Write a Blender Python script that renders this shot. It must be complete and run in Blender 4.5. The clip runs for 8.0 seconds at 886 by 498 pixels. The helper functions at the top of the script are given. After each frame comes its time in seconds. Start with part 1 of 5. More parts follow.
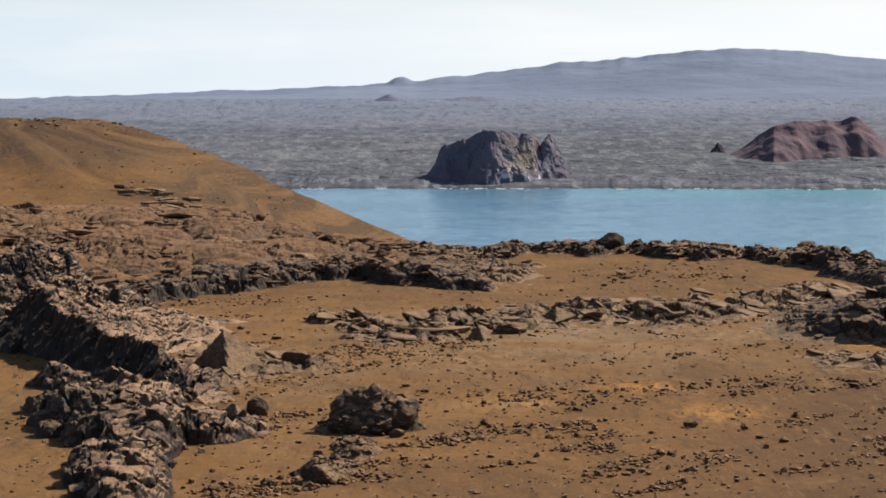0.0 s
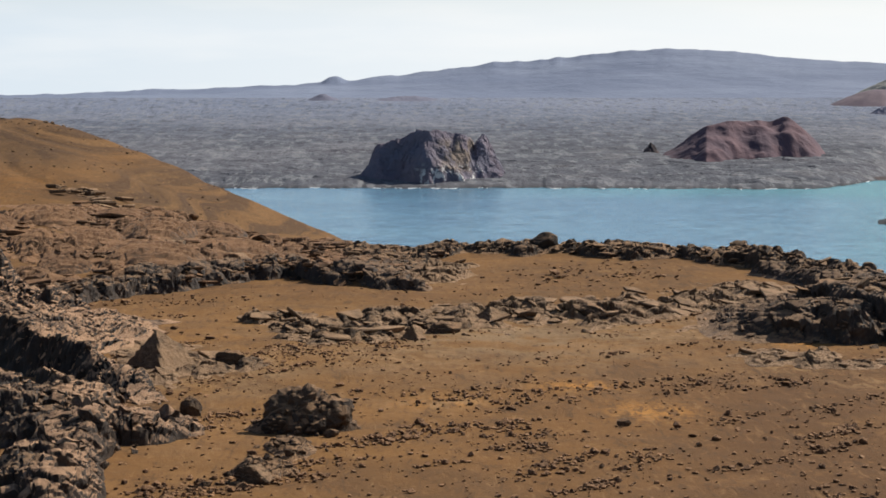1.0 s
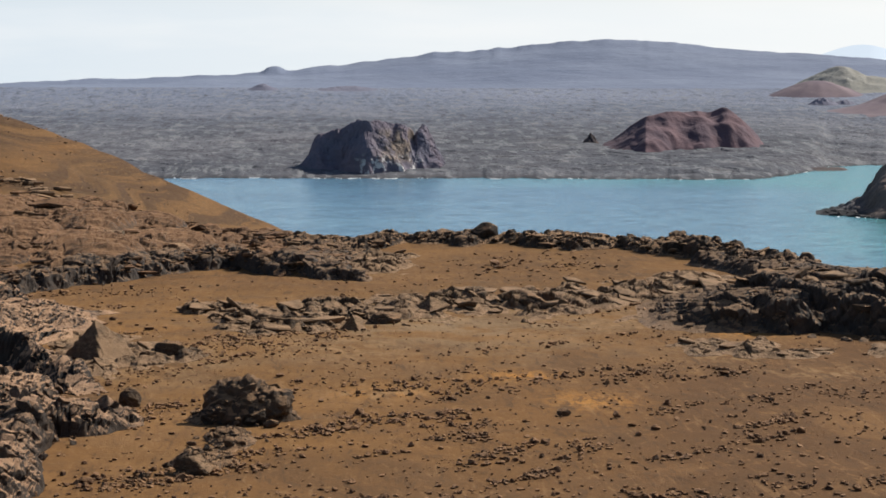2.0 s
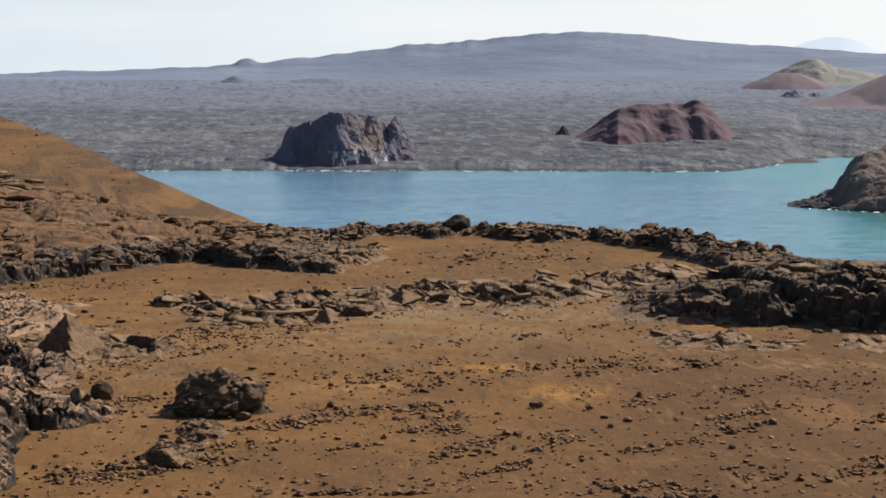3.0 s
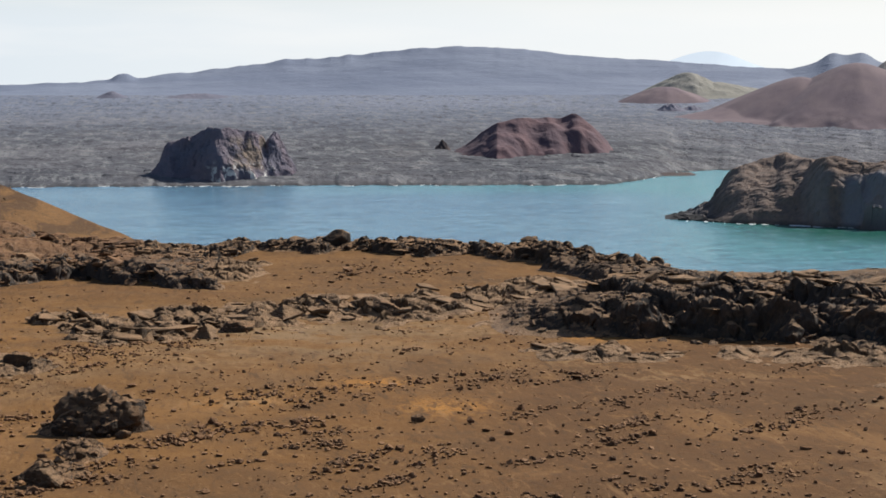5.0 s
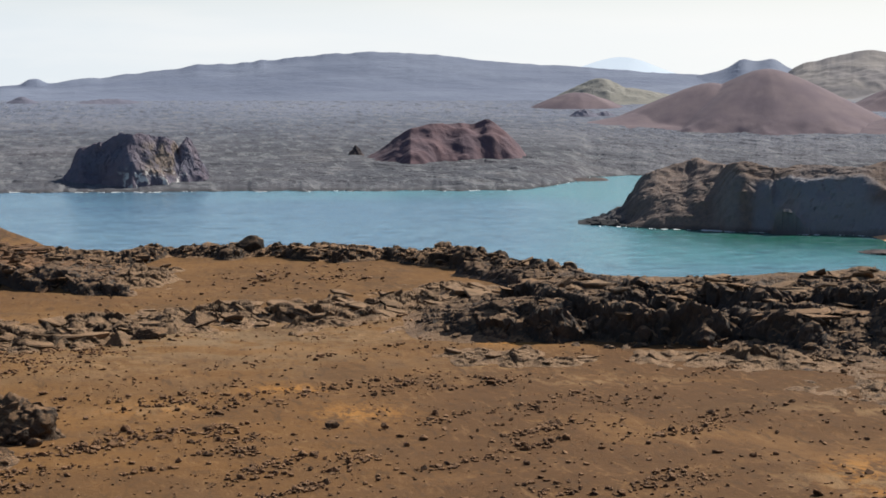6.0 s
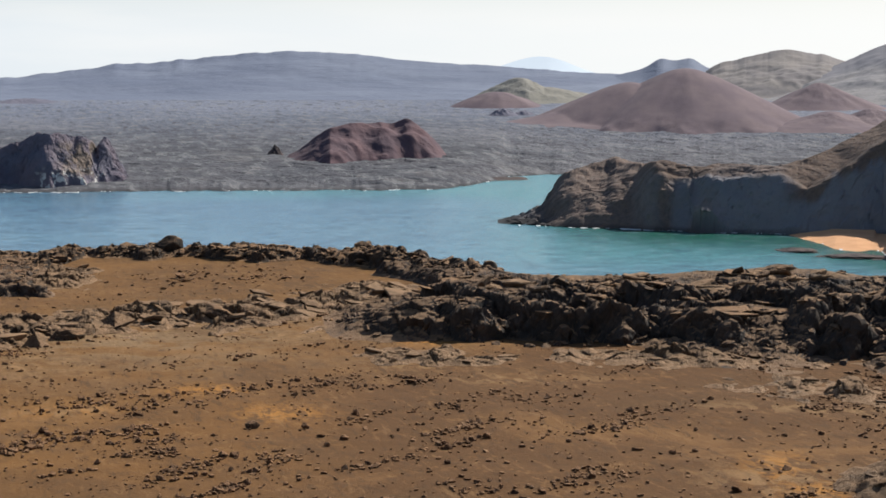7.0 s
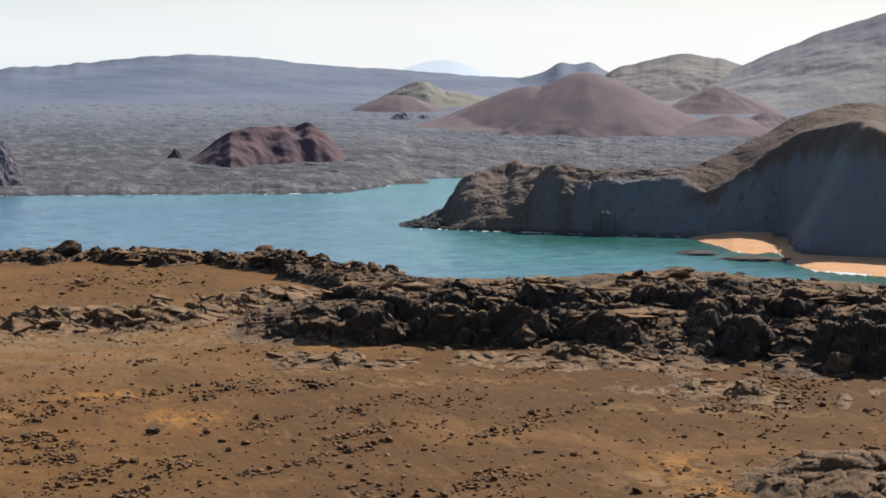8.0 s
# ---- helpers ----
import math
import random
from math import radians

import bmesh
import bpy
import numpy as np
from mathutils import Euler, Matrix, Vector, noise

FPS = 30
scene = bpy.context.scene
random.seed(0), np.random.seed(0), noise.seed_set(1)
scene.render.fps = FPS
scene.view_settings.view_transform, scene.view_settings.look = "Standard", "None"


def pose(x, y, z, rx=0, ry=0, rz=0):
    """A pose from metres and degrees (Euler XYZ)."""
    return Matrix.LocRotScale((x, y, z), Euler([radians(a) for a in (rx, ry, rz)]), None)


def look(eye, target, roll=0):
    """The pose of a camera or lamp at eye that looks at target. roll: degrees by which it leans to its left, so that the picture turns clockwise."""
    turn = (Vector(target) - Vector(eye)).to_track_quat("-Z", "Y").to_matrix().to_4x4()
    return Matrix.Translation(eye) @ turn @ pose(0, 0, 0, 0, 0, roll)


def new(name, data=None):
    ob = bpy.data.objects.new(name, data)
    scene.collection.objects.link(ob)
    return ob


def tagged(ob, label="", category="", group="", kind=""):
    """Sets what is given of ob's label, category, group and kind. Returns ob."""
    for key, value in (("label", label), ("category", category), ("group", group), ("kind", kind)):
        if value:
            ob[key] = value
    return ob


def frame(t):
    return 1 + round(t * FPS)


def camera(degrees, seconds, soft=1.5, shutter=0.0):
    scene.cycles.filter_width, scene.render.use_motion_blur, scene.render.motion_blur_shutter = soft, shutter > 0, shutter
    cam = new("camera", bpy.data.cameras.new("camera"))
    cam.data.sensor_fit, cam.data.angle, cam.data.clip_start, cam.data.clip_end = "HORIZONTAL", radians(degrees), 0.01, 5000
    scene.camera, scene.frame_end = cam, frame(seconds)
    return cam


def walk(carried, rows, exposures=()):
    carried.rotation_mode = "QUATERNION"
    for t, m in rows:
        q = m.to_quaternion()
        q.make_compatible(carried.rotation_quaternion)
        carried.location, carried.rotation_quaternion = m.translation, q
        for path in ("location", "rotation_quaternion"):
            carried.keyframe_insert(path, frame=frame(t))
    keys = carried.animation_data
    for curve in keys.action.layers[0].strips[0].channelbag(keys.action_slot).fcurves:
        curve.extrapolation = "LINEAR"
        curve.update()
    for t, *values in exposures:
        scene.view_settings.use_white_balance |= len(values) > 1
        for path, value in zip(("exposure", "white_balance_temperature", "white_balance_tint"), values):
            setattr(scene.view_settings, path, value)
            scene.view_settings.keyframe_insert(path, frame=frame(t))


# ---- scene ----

# ---------------------------------------------------------------- camera
# A tripod pan from a hilltop: the eye stays, 100 m above the sea.
EYE = 100.0
cam = camera(25.25, 8.0, soft=1.7)
ROWS = [  # seconds, turn to the right, tilt, lean (degrees)
    (0.0, 0.000, -4.500, 0.123), (0.5, 0.959, -4.527, 0.047), (1.0, 1.917, -4.514, 0.020),
    (1.5, 2.851, -4.589, -0.089), (1.7, 3.255, -4.670, -0.100), (2.8, 4.210, -5.005, -0.122),
    (3.0, 4.457, -5.016, -0.123), (3.5, 5.247, -5.036, -0.095), (4.0, 6.143, -5.009, -0.044),
    (4.5, 7.020, -4.781, 0.060), (4.7, 7.330, -4.690, 0.060), (5.8, 9.960, -4.430, 0.015),
    (6.0, 10.437, -4.433, 0.009), (6.5, 11.602, -4.473, -0.027), (7.0, 12.760, -4.453, 0.028),
    (7.5, 14.264, -4.398, 0.078), (8.0, 15.626, -4.350, 0.011),
]
walk(cam, [(t, pose(0, 0, EYE, 0, 0, -turn) @ pose(0, 0, 0, 90 + tilt, 0, 0) @ pose(0, 0, 0, 0, 0, -lean))
           for t, turn, tilt, lean in ROWS], exposures=[(0.0, 0.43), (1.0, 0.37), (1.7, 0.35), (4.0, 0.33), (8.0, 0.34)])

# ---------------------------------------------------------------- light
SUN_AZ, SUN_EL = 57.0, 40.5  # degrees to the right of the first view, and above the horizon
world = bpy.data.worlds.new("sky")
scene.world = world
world.use_nodes = True
wn = world.node_tree
sky = wn.nodes.new("ShaderNodeTexSky")
sky.sky_type = "NISHITA"
sky.sun_disc = False
sky.sun_elevation = radians(SUN_EL)
sky.sun_rotation = radians(SUN_AZ)
sky.air_density, sky.dust_density, sky.ozone_density = 1.0, 0.6, 1.6
tc = wn.nodes.new("ShaderNodeTexCoord")
xyz = wn.nodes.new("ShaderNodeSeparateXYZ")
wn.links.new(tc.outputs["Generated"], xyz.inputs[0])
low = wn.nodes.new("ShaderNodeMapRange")  # white tropical haze near the horizon
low.interpolation_type = "SMOOTHSTEP"
low.inputs[1].default_value, low.inputs[2].default_value = 0.10, 0.03
wn.links.new(xyz.outputs[2], low.inputs[0])
sunward = wn.nodes.new("ShaderNodeVectorMath")
sunward.operation = "DOT_PRODUCT"
sunward.inputs[1].default_value = (math.sin(radians(SUN_AZ)), math.cos(radians(SUN_AZ)), 0)
wn.links.new(tc.outputs["Generated"], sunward.inputs[0])
side = wn.nodes.new("ShaderNodeMapRange")
side.inputs[1].default_value, side.inputs[2].default_value = 0.35, 0.9
wn.links.new(sunward.outputs["Value"], side.inputs[0])
haze = wn.nodes.new("ShaderNodeMix")
haze.data_type = "RGBA"
haze.inputs[6].default_value, haze.inputs[7].default_value = (7.9, 8.9, 9.8, 1), (11.4, 11.4, 11.1, 1)
wn.links.new(side.outputs[0], haze.inputs[0])
puff = wn.nodes.new("ShaderNodeTexNoise")  # thin bright cloud in the haze
squeeze = wn.nodes.new("ShaderNodeMapping")
squeeze.inputs["Scale"].default_value = (9, 9, 60)
wn.links.new(tc.outputs["Generated"], squeeze.inputs[0])
wn.links.new(squeeze.outputs[0], puff.inputs["Vector"])
puff.inputs["Scale"].default_value, puff.inputs["Detail"].default_value = 1.0, 6
veil = wn.nodes.new("ShaderNodeMapRange")
veil.inputs[1].default_value, veil.inputs[2].default_value, veil.inputs[3].default_value, veil.inputs[4].default_value = 0.45, 0.75, 0.0, 0.35
wn.links.new(puff.outputs["Fac"], veil.inputs[0])
cloudy = wn.nodes.new("ShaderNodeMix")
cloudy.data_type = "RGBA"
cloudy.inputs[7].default_value = (11.3, 11.2, 11.0, 1)
wn.links.new(veil.outputs[0], cloudy.inputs[0])
wn.links.new(haze.outputs[2], cloudy.inputs[6])
whole = wn.nodes.new("ShaderNodeMix")
whole.data_type = "RGBA"
wn.links.new(low.outputs[0], whole.inputs[0])
wn.links.new(sky.outputs[0], whole.inputs[6])
wn.links.new(cloudy.outputs[2], whole.inputs[7])
wn.links.new(whole.outputs[2], wn.nodes["Background"].inputs[0])
wn.nodes["Background"].inputs[1].default_value = 0.07
sun = new("sun", bpy.data.lights.new("sun", "SUN"))
sun.data.energy, sun.data.angle, sun.data.color = 4.7, radians(0.5), (1.0, 0.945, 0.85)
_a, _e = radians(SUN_AZ), radians(SUN_EL)
sun.matrix_world = look((math.sin(_a) * math.cos(_e) * 500, math.cos(_a) * math.cos(_e) * 500, 100 + math.sin(_e) * 500), (0, 0, 100))


# ---------------------------------------------------------------- noise in numpy
def hashed(ix, iy, seed):
    h = (ix * 374761393 + iy * 668265263 + seed * 144269501) & 0xFFFFFFFF
    h = ((h ^ (h >> 13)) * 1274126177) & 0xFFFFFFFF
    h = ((h ^ (h >> 15)) * 73244475) & 0xFFFFFFFF
    return (h ^ (h >> 16)) / 4294967296.0


def vnoise(x, y, seed=0):
    ix, iy = np.floor(x).astype(np.int64), np.floor(y).astype(np.int64)
    u, v = x - ix, y - iy
    u, v = u * u * u * (u * (u * 6 - 15) + 10), v * v * v * (v * (v * 6 - 15) + 10)
    a, b = hashed(ix, iy, seed), hashed(ix + 1, iy, seed)
    c, d = hashed(ix, iy + 1, seed), hashed(ix + 1, iy + 1, seed)
    return (a * (1 - u) + b * u) * (1 - v) + (c * (1 - u) + d * u) * v * 1.0 - 0.5


def fbm(x, y, octaves=4, seed=0, gain=0.5):
    total, amp = 0.0, 1.0
    for k in range(octaves):
        total = total + amp * vnoise(x * 2.03 ** k + 17.3 * k, y * 2.03 ** k - 9.1 * k, seed + k)
        amp *= gain
    return total


def ridged(x, y, octaves=4, seed=0):
    total, amp = 0.0, 1.0
    for k in range(octaves):
        total = total + amp * (0.5 - np.abs(2 * vnoise(x * 2.1 ** k, y * 2.1 ** k + 5.7 * k, seed + k)))
        amp *= 0.5
    return total


def cells(x, y, seed=0):
    """Voronoi cells: distance to the border, three random values and the offset from the cell's middle."""
    ix, iy = np.floor(x).astype(np.int64), np.floor(y).astype(np.int64)
    best, second = np.full(x.shape, 9.0), np.full(x.shape, 9.0)
    px, py = np.zeros(x.shape), np.zeros(x.shape)
    cx, cy = np.zeros(x.shape, np.int64), np.zeros(x.shape, np.int64)
    for i in (-1, 0, 1):
        for j in (-1, 0, 1):
            gx, gy = ix + i, iy + j
            dx = gx + 0.1 + 0.8 * hashed(gx, gy, seed) - x
            dy = gy + 0.1 + 0.8 * hashed(gx, gy, seed + 7) - y
            d = np.hypot(dx, dy)
            near = d < best
            second = np.where(near, best, np.minimum(second, d))
            px, py = np.where(near, -dx, px), np.where(near, -dy, py)
            cx, cy = np.where(near, gx, cx), np.where(near, gy, cy)
            best = np.where(near, d, best)
    return second - best, hashed(cx, cy, seed + 11), hashed(cx, cy, seed + 12), hashed(cx, cy, seed + 13), px, py


def step(a, b, x):
    t = np.clip((x - a) / (b - a), 0, 1)
    return t * t * (3 - 2 * t)


def plates(x, y, size, seed, tilt=0.5):
    """Broken, tilted plates of about that size in metres: heights from about -0.5 to 1."""
    wx, wy = x + 0.35 * size * fbm(x / size, y / size, 2, seed + 40), y + 0.35 * size * fbm(x / size, y / size, 2, seed + 50)
    edge, a, b, c, px, py = cells(wx / size, wy / size, seed)
    return a + tilt * 2 * ((b - 0.5) * px + (c - 0.5) * py) - 0.5 * step(0.16, 0.0, edge)


def rubble(x, y, size, seed):
    """Rough lava, in metres of relief: broken plates of three sizes, each as high as it is wide in proportion."""
    return size * 0.32 * (plates(x, y, size, seed, 0.9) - 0.3 + 0.45 * (plates(x + 3.1, y - 1.7, size * 0.45, seed + 3, 0.9) - 0.3)
                          + 0.10 * (plates(x - 7.7, y + 2.2, size * 0.22, seed + 5, 0.9) - 0.3))


def profile(x, xs, ys, soft):
    """A profile through the given heights with rounded corners."""
    return sum(np.interp(x + soft * o, xs, ys) for o in (-1, -0.6, -0.2, 0.2, 0.6, 1)) / 6


def smooth_max(a, b, k):
    return 0.5 * (a + b + np.sqrt((a - b) ** 2 + k * k))


def smooth_min(a, b, k):
    return 0.5 * (a + b - np.sqrt((a - b) ** 2 + k * k))


def polar(az, r):
    return r * np.sin(np.radians(az)), r * np.cos(np.radians(az))


def to_polar(x, y):
    return np.degrees(np.arctan2(x, y)), np.hypot(x, y)


# ---------------------------------------------------------------- materials
def material(name, rough=0.9):
    m = bpy.data.materials.new(name)
    m.use_nodes = True
    b = m.node_tree.nodes["Principled BSDF"]
    b.inputs["Roughness"].default_value = rough
    b.inputs["Specular IOR Level"].default_value = 0.25
    return m, m.node_tree, b


def coords(nt, scale=(1, 1, 1)):
    tc = nt.nodes.new("ShaderNodeTexCoord")
    mp = nt.nodes.new("ShaderNodeMapping")
    mp.inputs["Scale"].default_value = scale
    nt.links.new(tc.outputs["Object"], mp.inputs[0])
    return mp.outputs[0]


def noise_node(nt, vec, scale, detail=6.0, rough=0.6, distort=0.0):
    n = nt.nodes.new("ShaderNodeTexNoise")
    n.inputs["Scale"].default_value, n.inputs["Detail"].default_value = scale, detail
    n.inputs["Roughness"].default_value, n.inputs["Distortion"].default_value = rough, distort
    nt.links.new(vec, n.inputs["Vector"])
    return n.outputs["Fac"]


def ramp(nt, fac, stops):
    r = nt.nodes.new("ShaderNodeValToRGB")
    els = r.color_ramp.elements
    while len(els) < len(stops):
        els.new(0.5)
    for e, (p, c) in zip(els, stops):
        e.position, e.color = p, (*c, 1) if len(c) == 3 else c
    nt.links.new(fac, r.inputs[0])
    return r.outputs[0]


def fade(nt, fac, lo, hi):
    r = nt.nodes.new("ShaderNodeMapRange")
    r.interpolation_type = "SMOOTHSTEP"
    r.inputs[1].default_value, r.inputs[2].default_value = lo, hi
    nt.links.new(fac, r.inputs[0])
    return r.outputs[0]


def mix(nt, fac, a, b, mode="MIX"):
    m = nt.nodes.new("ShaderNodeMix")
    m.data_type, m.blend_type = "RGBA", mode
    for sock, val in ((m.inputs[0], fac), (m.inputs[6], a), (m.inputs[7], b)):
        if isinstance(val, (int, float)):
            sock.default_value = val
        elif isinstance(val, tuple):
            sock.default_value = (*val, 1)
        else:
            nt.links.new(val, sock)
    return m.outputs[2]


def calc(nt, op, a, b=None):
    m = nt.nodes.new("ShaderNodeMath")
    m.operation = op
    for sock, val in ((m.inputs[0], a), (m.inputs[1], b)):
        if val is None:
            continue
        if isinstance(val, (int, float)):
            sock.default_value = val
        else:
            nt.links.new(val, sock)
    return m.outputs[0]


def bump(nt, b, height, strength, distance):
    n = nt.nodes.new("ShaderNodeBump")
    n.inputs["Strength"].default_value, n.inputs["Distance"].default_value = strength, distance
    nt.links.new(height, n.inputs["Height"])
    nt.links.new(n.outputs[0], b.inputs["Normal"])


def attribute(nt, name):
    a = nt.nodes.new("ShaderNodeAttribute")
    a.attribute_name = name
    return a.outputs["Fac"]


def up_facing(nt, lo, hi):
    g = nt.nodes.new("ShaderNodeNewGeometry")
    s = nt.nodes.new("ShaderNodeSeparateXYZ")
    nt.links.new(g.outputs["Normal"], s.inputs[0])
    return fade(nt, s.outputs[2], lo, hi)


def make_sand():
    m, nt, b = material("cinder_sand", 0.95)
    b.inputs["Specular IOR Level"].default_value = 0.1
    v = coords(nt)
    big, mid, fine = noise_node(nt, v, 0.045, 4), noise_node(nt, v, 0.35, 6, 0.65), noise_node(nt, v, 6.0, 5, 0.7)
    col = ramp(nt, big, [(0.3, (0.172, 0.086, 0.033)), (0.5, (0.201, 0.101, 0.035)), (0.7, (0.240, 0.117, 0.037))])
    col = mix(nt, fade(nt, mid, 0.45, 0.75), col, (0.157, 0.087, 0.040))
    # ash-grey crust, orange rust stains and brighter ochre on the hill, as marked on the sheet
    col = mix(nt, calc(nt, "MULTIPLY", attribute(nt, "crust"), fade(nt, mid, 0.38, 0.56)), col, (0.240, 0.156, 0.085))
    rust = calc(nt, "MULTIPLY", attribute(nt, "rust"), fade(nt, noise_node(nt, coords(nt, (1, 0.45, 1)), 1.8, 7, 0.72, 0.8), 0.43, 0.55))
    col = mix(nt, calc(nt, "MULTIPLY", attribute(nt, "umber"), 0.85), col, (0.116, 0.059, 0.026))
    swath = noise_node(nt, coords(nt, (1, 0.8, 1)), 0.11, 5, 0.6, 0.8)
    col = mix(nt, calc(nt, "MULTIPLY", fade(nt, swath, 0.50, 0.64), 0.6), col, (0.114, 0.061, 0.028))
    col = mix(nt, calc(nt, "MULTIPLY", fade(nt, swath, 0.46, 0.34), 0.55), col, (0.247, 0.129, 0.050))
    col = mix(nt, calc(nt, "MULTIPLY", rust, 0.9), col, (0.440, 0.200, 0.048))
    scald = calc(nt, "MULTIPLY", attribute(nt, "scald"), fade(nt, noise_node(nt, coords(nt, (1, 0.5, 1)), 0.9, 6, 0.7, 1.0), 0.47, 0.58))
    col = mix(nt, calc(nt, "MULTIPLY", scald, 0.8), col, (0.310, 0.187, 0.090))
    # the hill: smooth orange skirts below, weathered brown beds that dip to the right above
    wide = nt.nodes.new("ShaderNodeSeparateXYZ")
    nt.links.new(v, wide.inputs[0])

    def bedded(thick, along, *rest):
        c = nt.nodes.new("ShaderNodeCombineXYZ")
        nt.links.new(calc(nt, "MULTIPLY", attribute(nt, "bed"), thick), c.inputs[0])
        nt.links.new(calc(nt, "MULTIPLY", wide.outputs[0], along), c.inputs[1])
        nt.links.new(calc(nt, "MULTIPLY", wide.outputs[1], 0.4 * along), c.inputs[2])
        return noise_node(nt, c.outputs[0], 1.0, *rest)
    bands, lines = bedded(0.35, 0.02, 4, 0.6), bedded(2.3, 0.04, 4, 0.6)
    hill = mix(nt, fade(nt, bands, 0.40, 0.62), (0.100, 0.057, 0.027), (0.140, 0.073, 0.029))
    hill = mix(nt, calc(nt, "MULTIPLY", fade(nt, lines, 0.50, 0.55), 0.85), hill, (0.052, 0.032, 0.020))
    hill = mix(nt, calc(nt, "MULTIPLY", fade(nt, lines, 0.45, 0.38), 0.35), hill, (0.200, 0.112, 0.046))
    hill = mix(nt, attribute(nt, "skirt"), hill, mix(nt, fade(nt, mid, 0.4, 0.62), (0.192, 0.091, 0.027), (0.150, 0.077, 0.029)))
    col = mix(nt, calc(nt, "MULTIPLY", attribute(nt, "ochre"), 0.85), col, hill)
    col = mix(nt, calc(nt, "MULTIPLY", fade(nt, fine, 0.5, 0.75), 0.45), col, (0.100, 0.055, 0.027))
    mottle = noise_node(nt, coords(nt, (1, 0.6, 1)), 1.7, 7, 0.75, 0.4)
    col = mix(nt, calc(nt, "MULTIPLY", fade(nt, mottle, 0.52, 0.68), 0.6), col, (0.090, 0.051, 0.027))
    col = mix(nt, calc(nt, "MULTIPLY", fade(nt, mottle, 0.44, 0.32), 0.55), col, (0.292, 0.159, 0.065))
    drift = noise_node(nt, coords(nt, (1, 0.2, 1)), 2.4, 6, 0.7, 0.5)  # thin wind-laid drifts of grit
    col = mix(nt, calc(nt, "MULTIPLY", fade(nt, drift, 0.54, 0.64), 0.5), col, (0.078, 0.046, 0.026))
    col = mix(nt, calc(nt, "MULTIPLY", fade(nt, drift, 0.44, 0.34), 0.4), col, (0.300, 0.172, 0.080))
    grain = calc(nt, "MULTIPLY", fade(nt, noise_node(nt, v, 7.0, 4, 0.85), 0.60, 0.68), 0.45)
    col = mix(nt, grain, col, (0.045, 0.029, 0.017))
    fleck = calc(nt, "MULTIPLY", fade(nt, noise_node(nt, v, 9.0, 3, 0.8), 0.67, 0.73), 0.7)
    col = mix(nt, fleck, col, (0.379, 0.246, 0.129))
    nt.links.new(col, b.inputs["Base Color"])
    bump(nt, b, calc(nt, "ADD", fine, calc(nt, "ADD", calc(nt, "MULTIPLY", mid, 2.0), mottle)), 0.45, 0.2)
    return m


def make_lava(name, dark, light, dust, dusty, scale=1.0, flat=(0.35, 0.85), mixed=0.28):
    m, nt, b = material(name, 0.85)
    b.inputs["Specular IOR Level"].default_value = 0.2
    v = coords(nt)
    big, mid, fine = noise_node(nt, v, 0.25 * scale, 4), noise_node(nt, v, 1.6 * scale, 7, 0.7), noise_node(nt, v, 9.0 * scale, 6, 0.75)
    col = mix(nt, fade(nt, mid, 0.38, 0.66), dark, light)
    col = mix(nt, calc(nt, "MULTIPLY", fade(nt, fine, 0.45, 0.7), 0.6), col, tuple(0.45 * c for c in dark))
    info = nt.nodes.new("ShaderNodeObjectInfo")
    geo = nt.nodes.new("ShaderNodeNewGeometry")
    each = calc(nt, "FRACT", calc(nt, "ADD", info.outputs["Random"], geo.outputs["Random Per Island"]))
    col = mix(nt, calc(nt, "MULTIPLY", each, mixed), col, dust)
    col = mix(nt, calc(nt, "MULTIPLY", fade(nt, each, 0.35, 0.0), 0.5), col, dark)
    # dust on upward faces; sides coloured dark, so their shade is partly painted
    top = calc(nt, "MULTIPLY", up_facing(nt, *flat), fade(nt, calc(nt, "ADD", calc(nt, "MULTIPLY", big, 0.6), calc(nt, "MULTIPLY", mid, 0.4)), 0.34, 0.52))
    col = mix(nt, calc(nt, "MULTIPLY", top, dusty), col, dust)
    nt.links.new(col, b.inputs["Base Color"])
    bump(nt, b, calc(nt, "ADD", calc(nt, "MULTIPLY", mid, 2.0), fine), 0.9, 0.10 / scale)
    return m


SAND = make_sand()
LAVA = make_lava("rough_lava", (0.042, 0.034, 0.028), (0.095, 0.060, 0.036), (0.31, 0.178, 0.090), 0.9, flat=(0.5, 0.9), mixed=0.18)
BLACK = make_lava("black_lava", (0.037, 0.036, 0.036), (0.084, 0.063, 0.050), (0.27, 0.160, 0.085), 0.8, flat=(0.52, 0.90), mixed=0.10)
CRAG = make_lava("weathered_crag_lava", (0.030, 0.027, 0.025), (0.064, 0.046, 0.034), (0.44, 0.262, 0.150), 0.9, flat=(0.46, 0.80), mixed=0.12)
SLAB = make_lava("slab_lava", (0.050, 0.034, 0.022), (0.156, 0.095, 0.053), (0.320, 0.194, 0.104), 0.85, flat=(0.42, 0.90))
FIELD = make_lava("field_lava", (0.030, 0.022, 0.017), (0.125, 0.072, 0.038), (0.290, 0.150, 0.070), 0.72, flat=(0.72, 0.98), mixed=0.35)
HUMP = make_lava("ropy_crust", (0.068, 0.046, 0.030), (0.165, 0.106, 0.062), (0.28, 0.170, 0.092), 0.9)
STONE = make_lava("loose_stone", (0.043, 0.023, 0.014), (0.168, 0.078, 0.038), (0.36, 0.196, 0.094), 0.7, 2.0, flat=(0.35, 0.8), mixed=0.3)


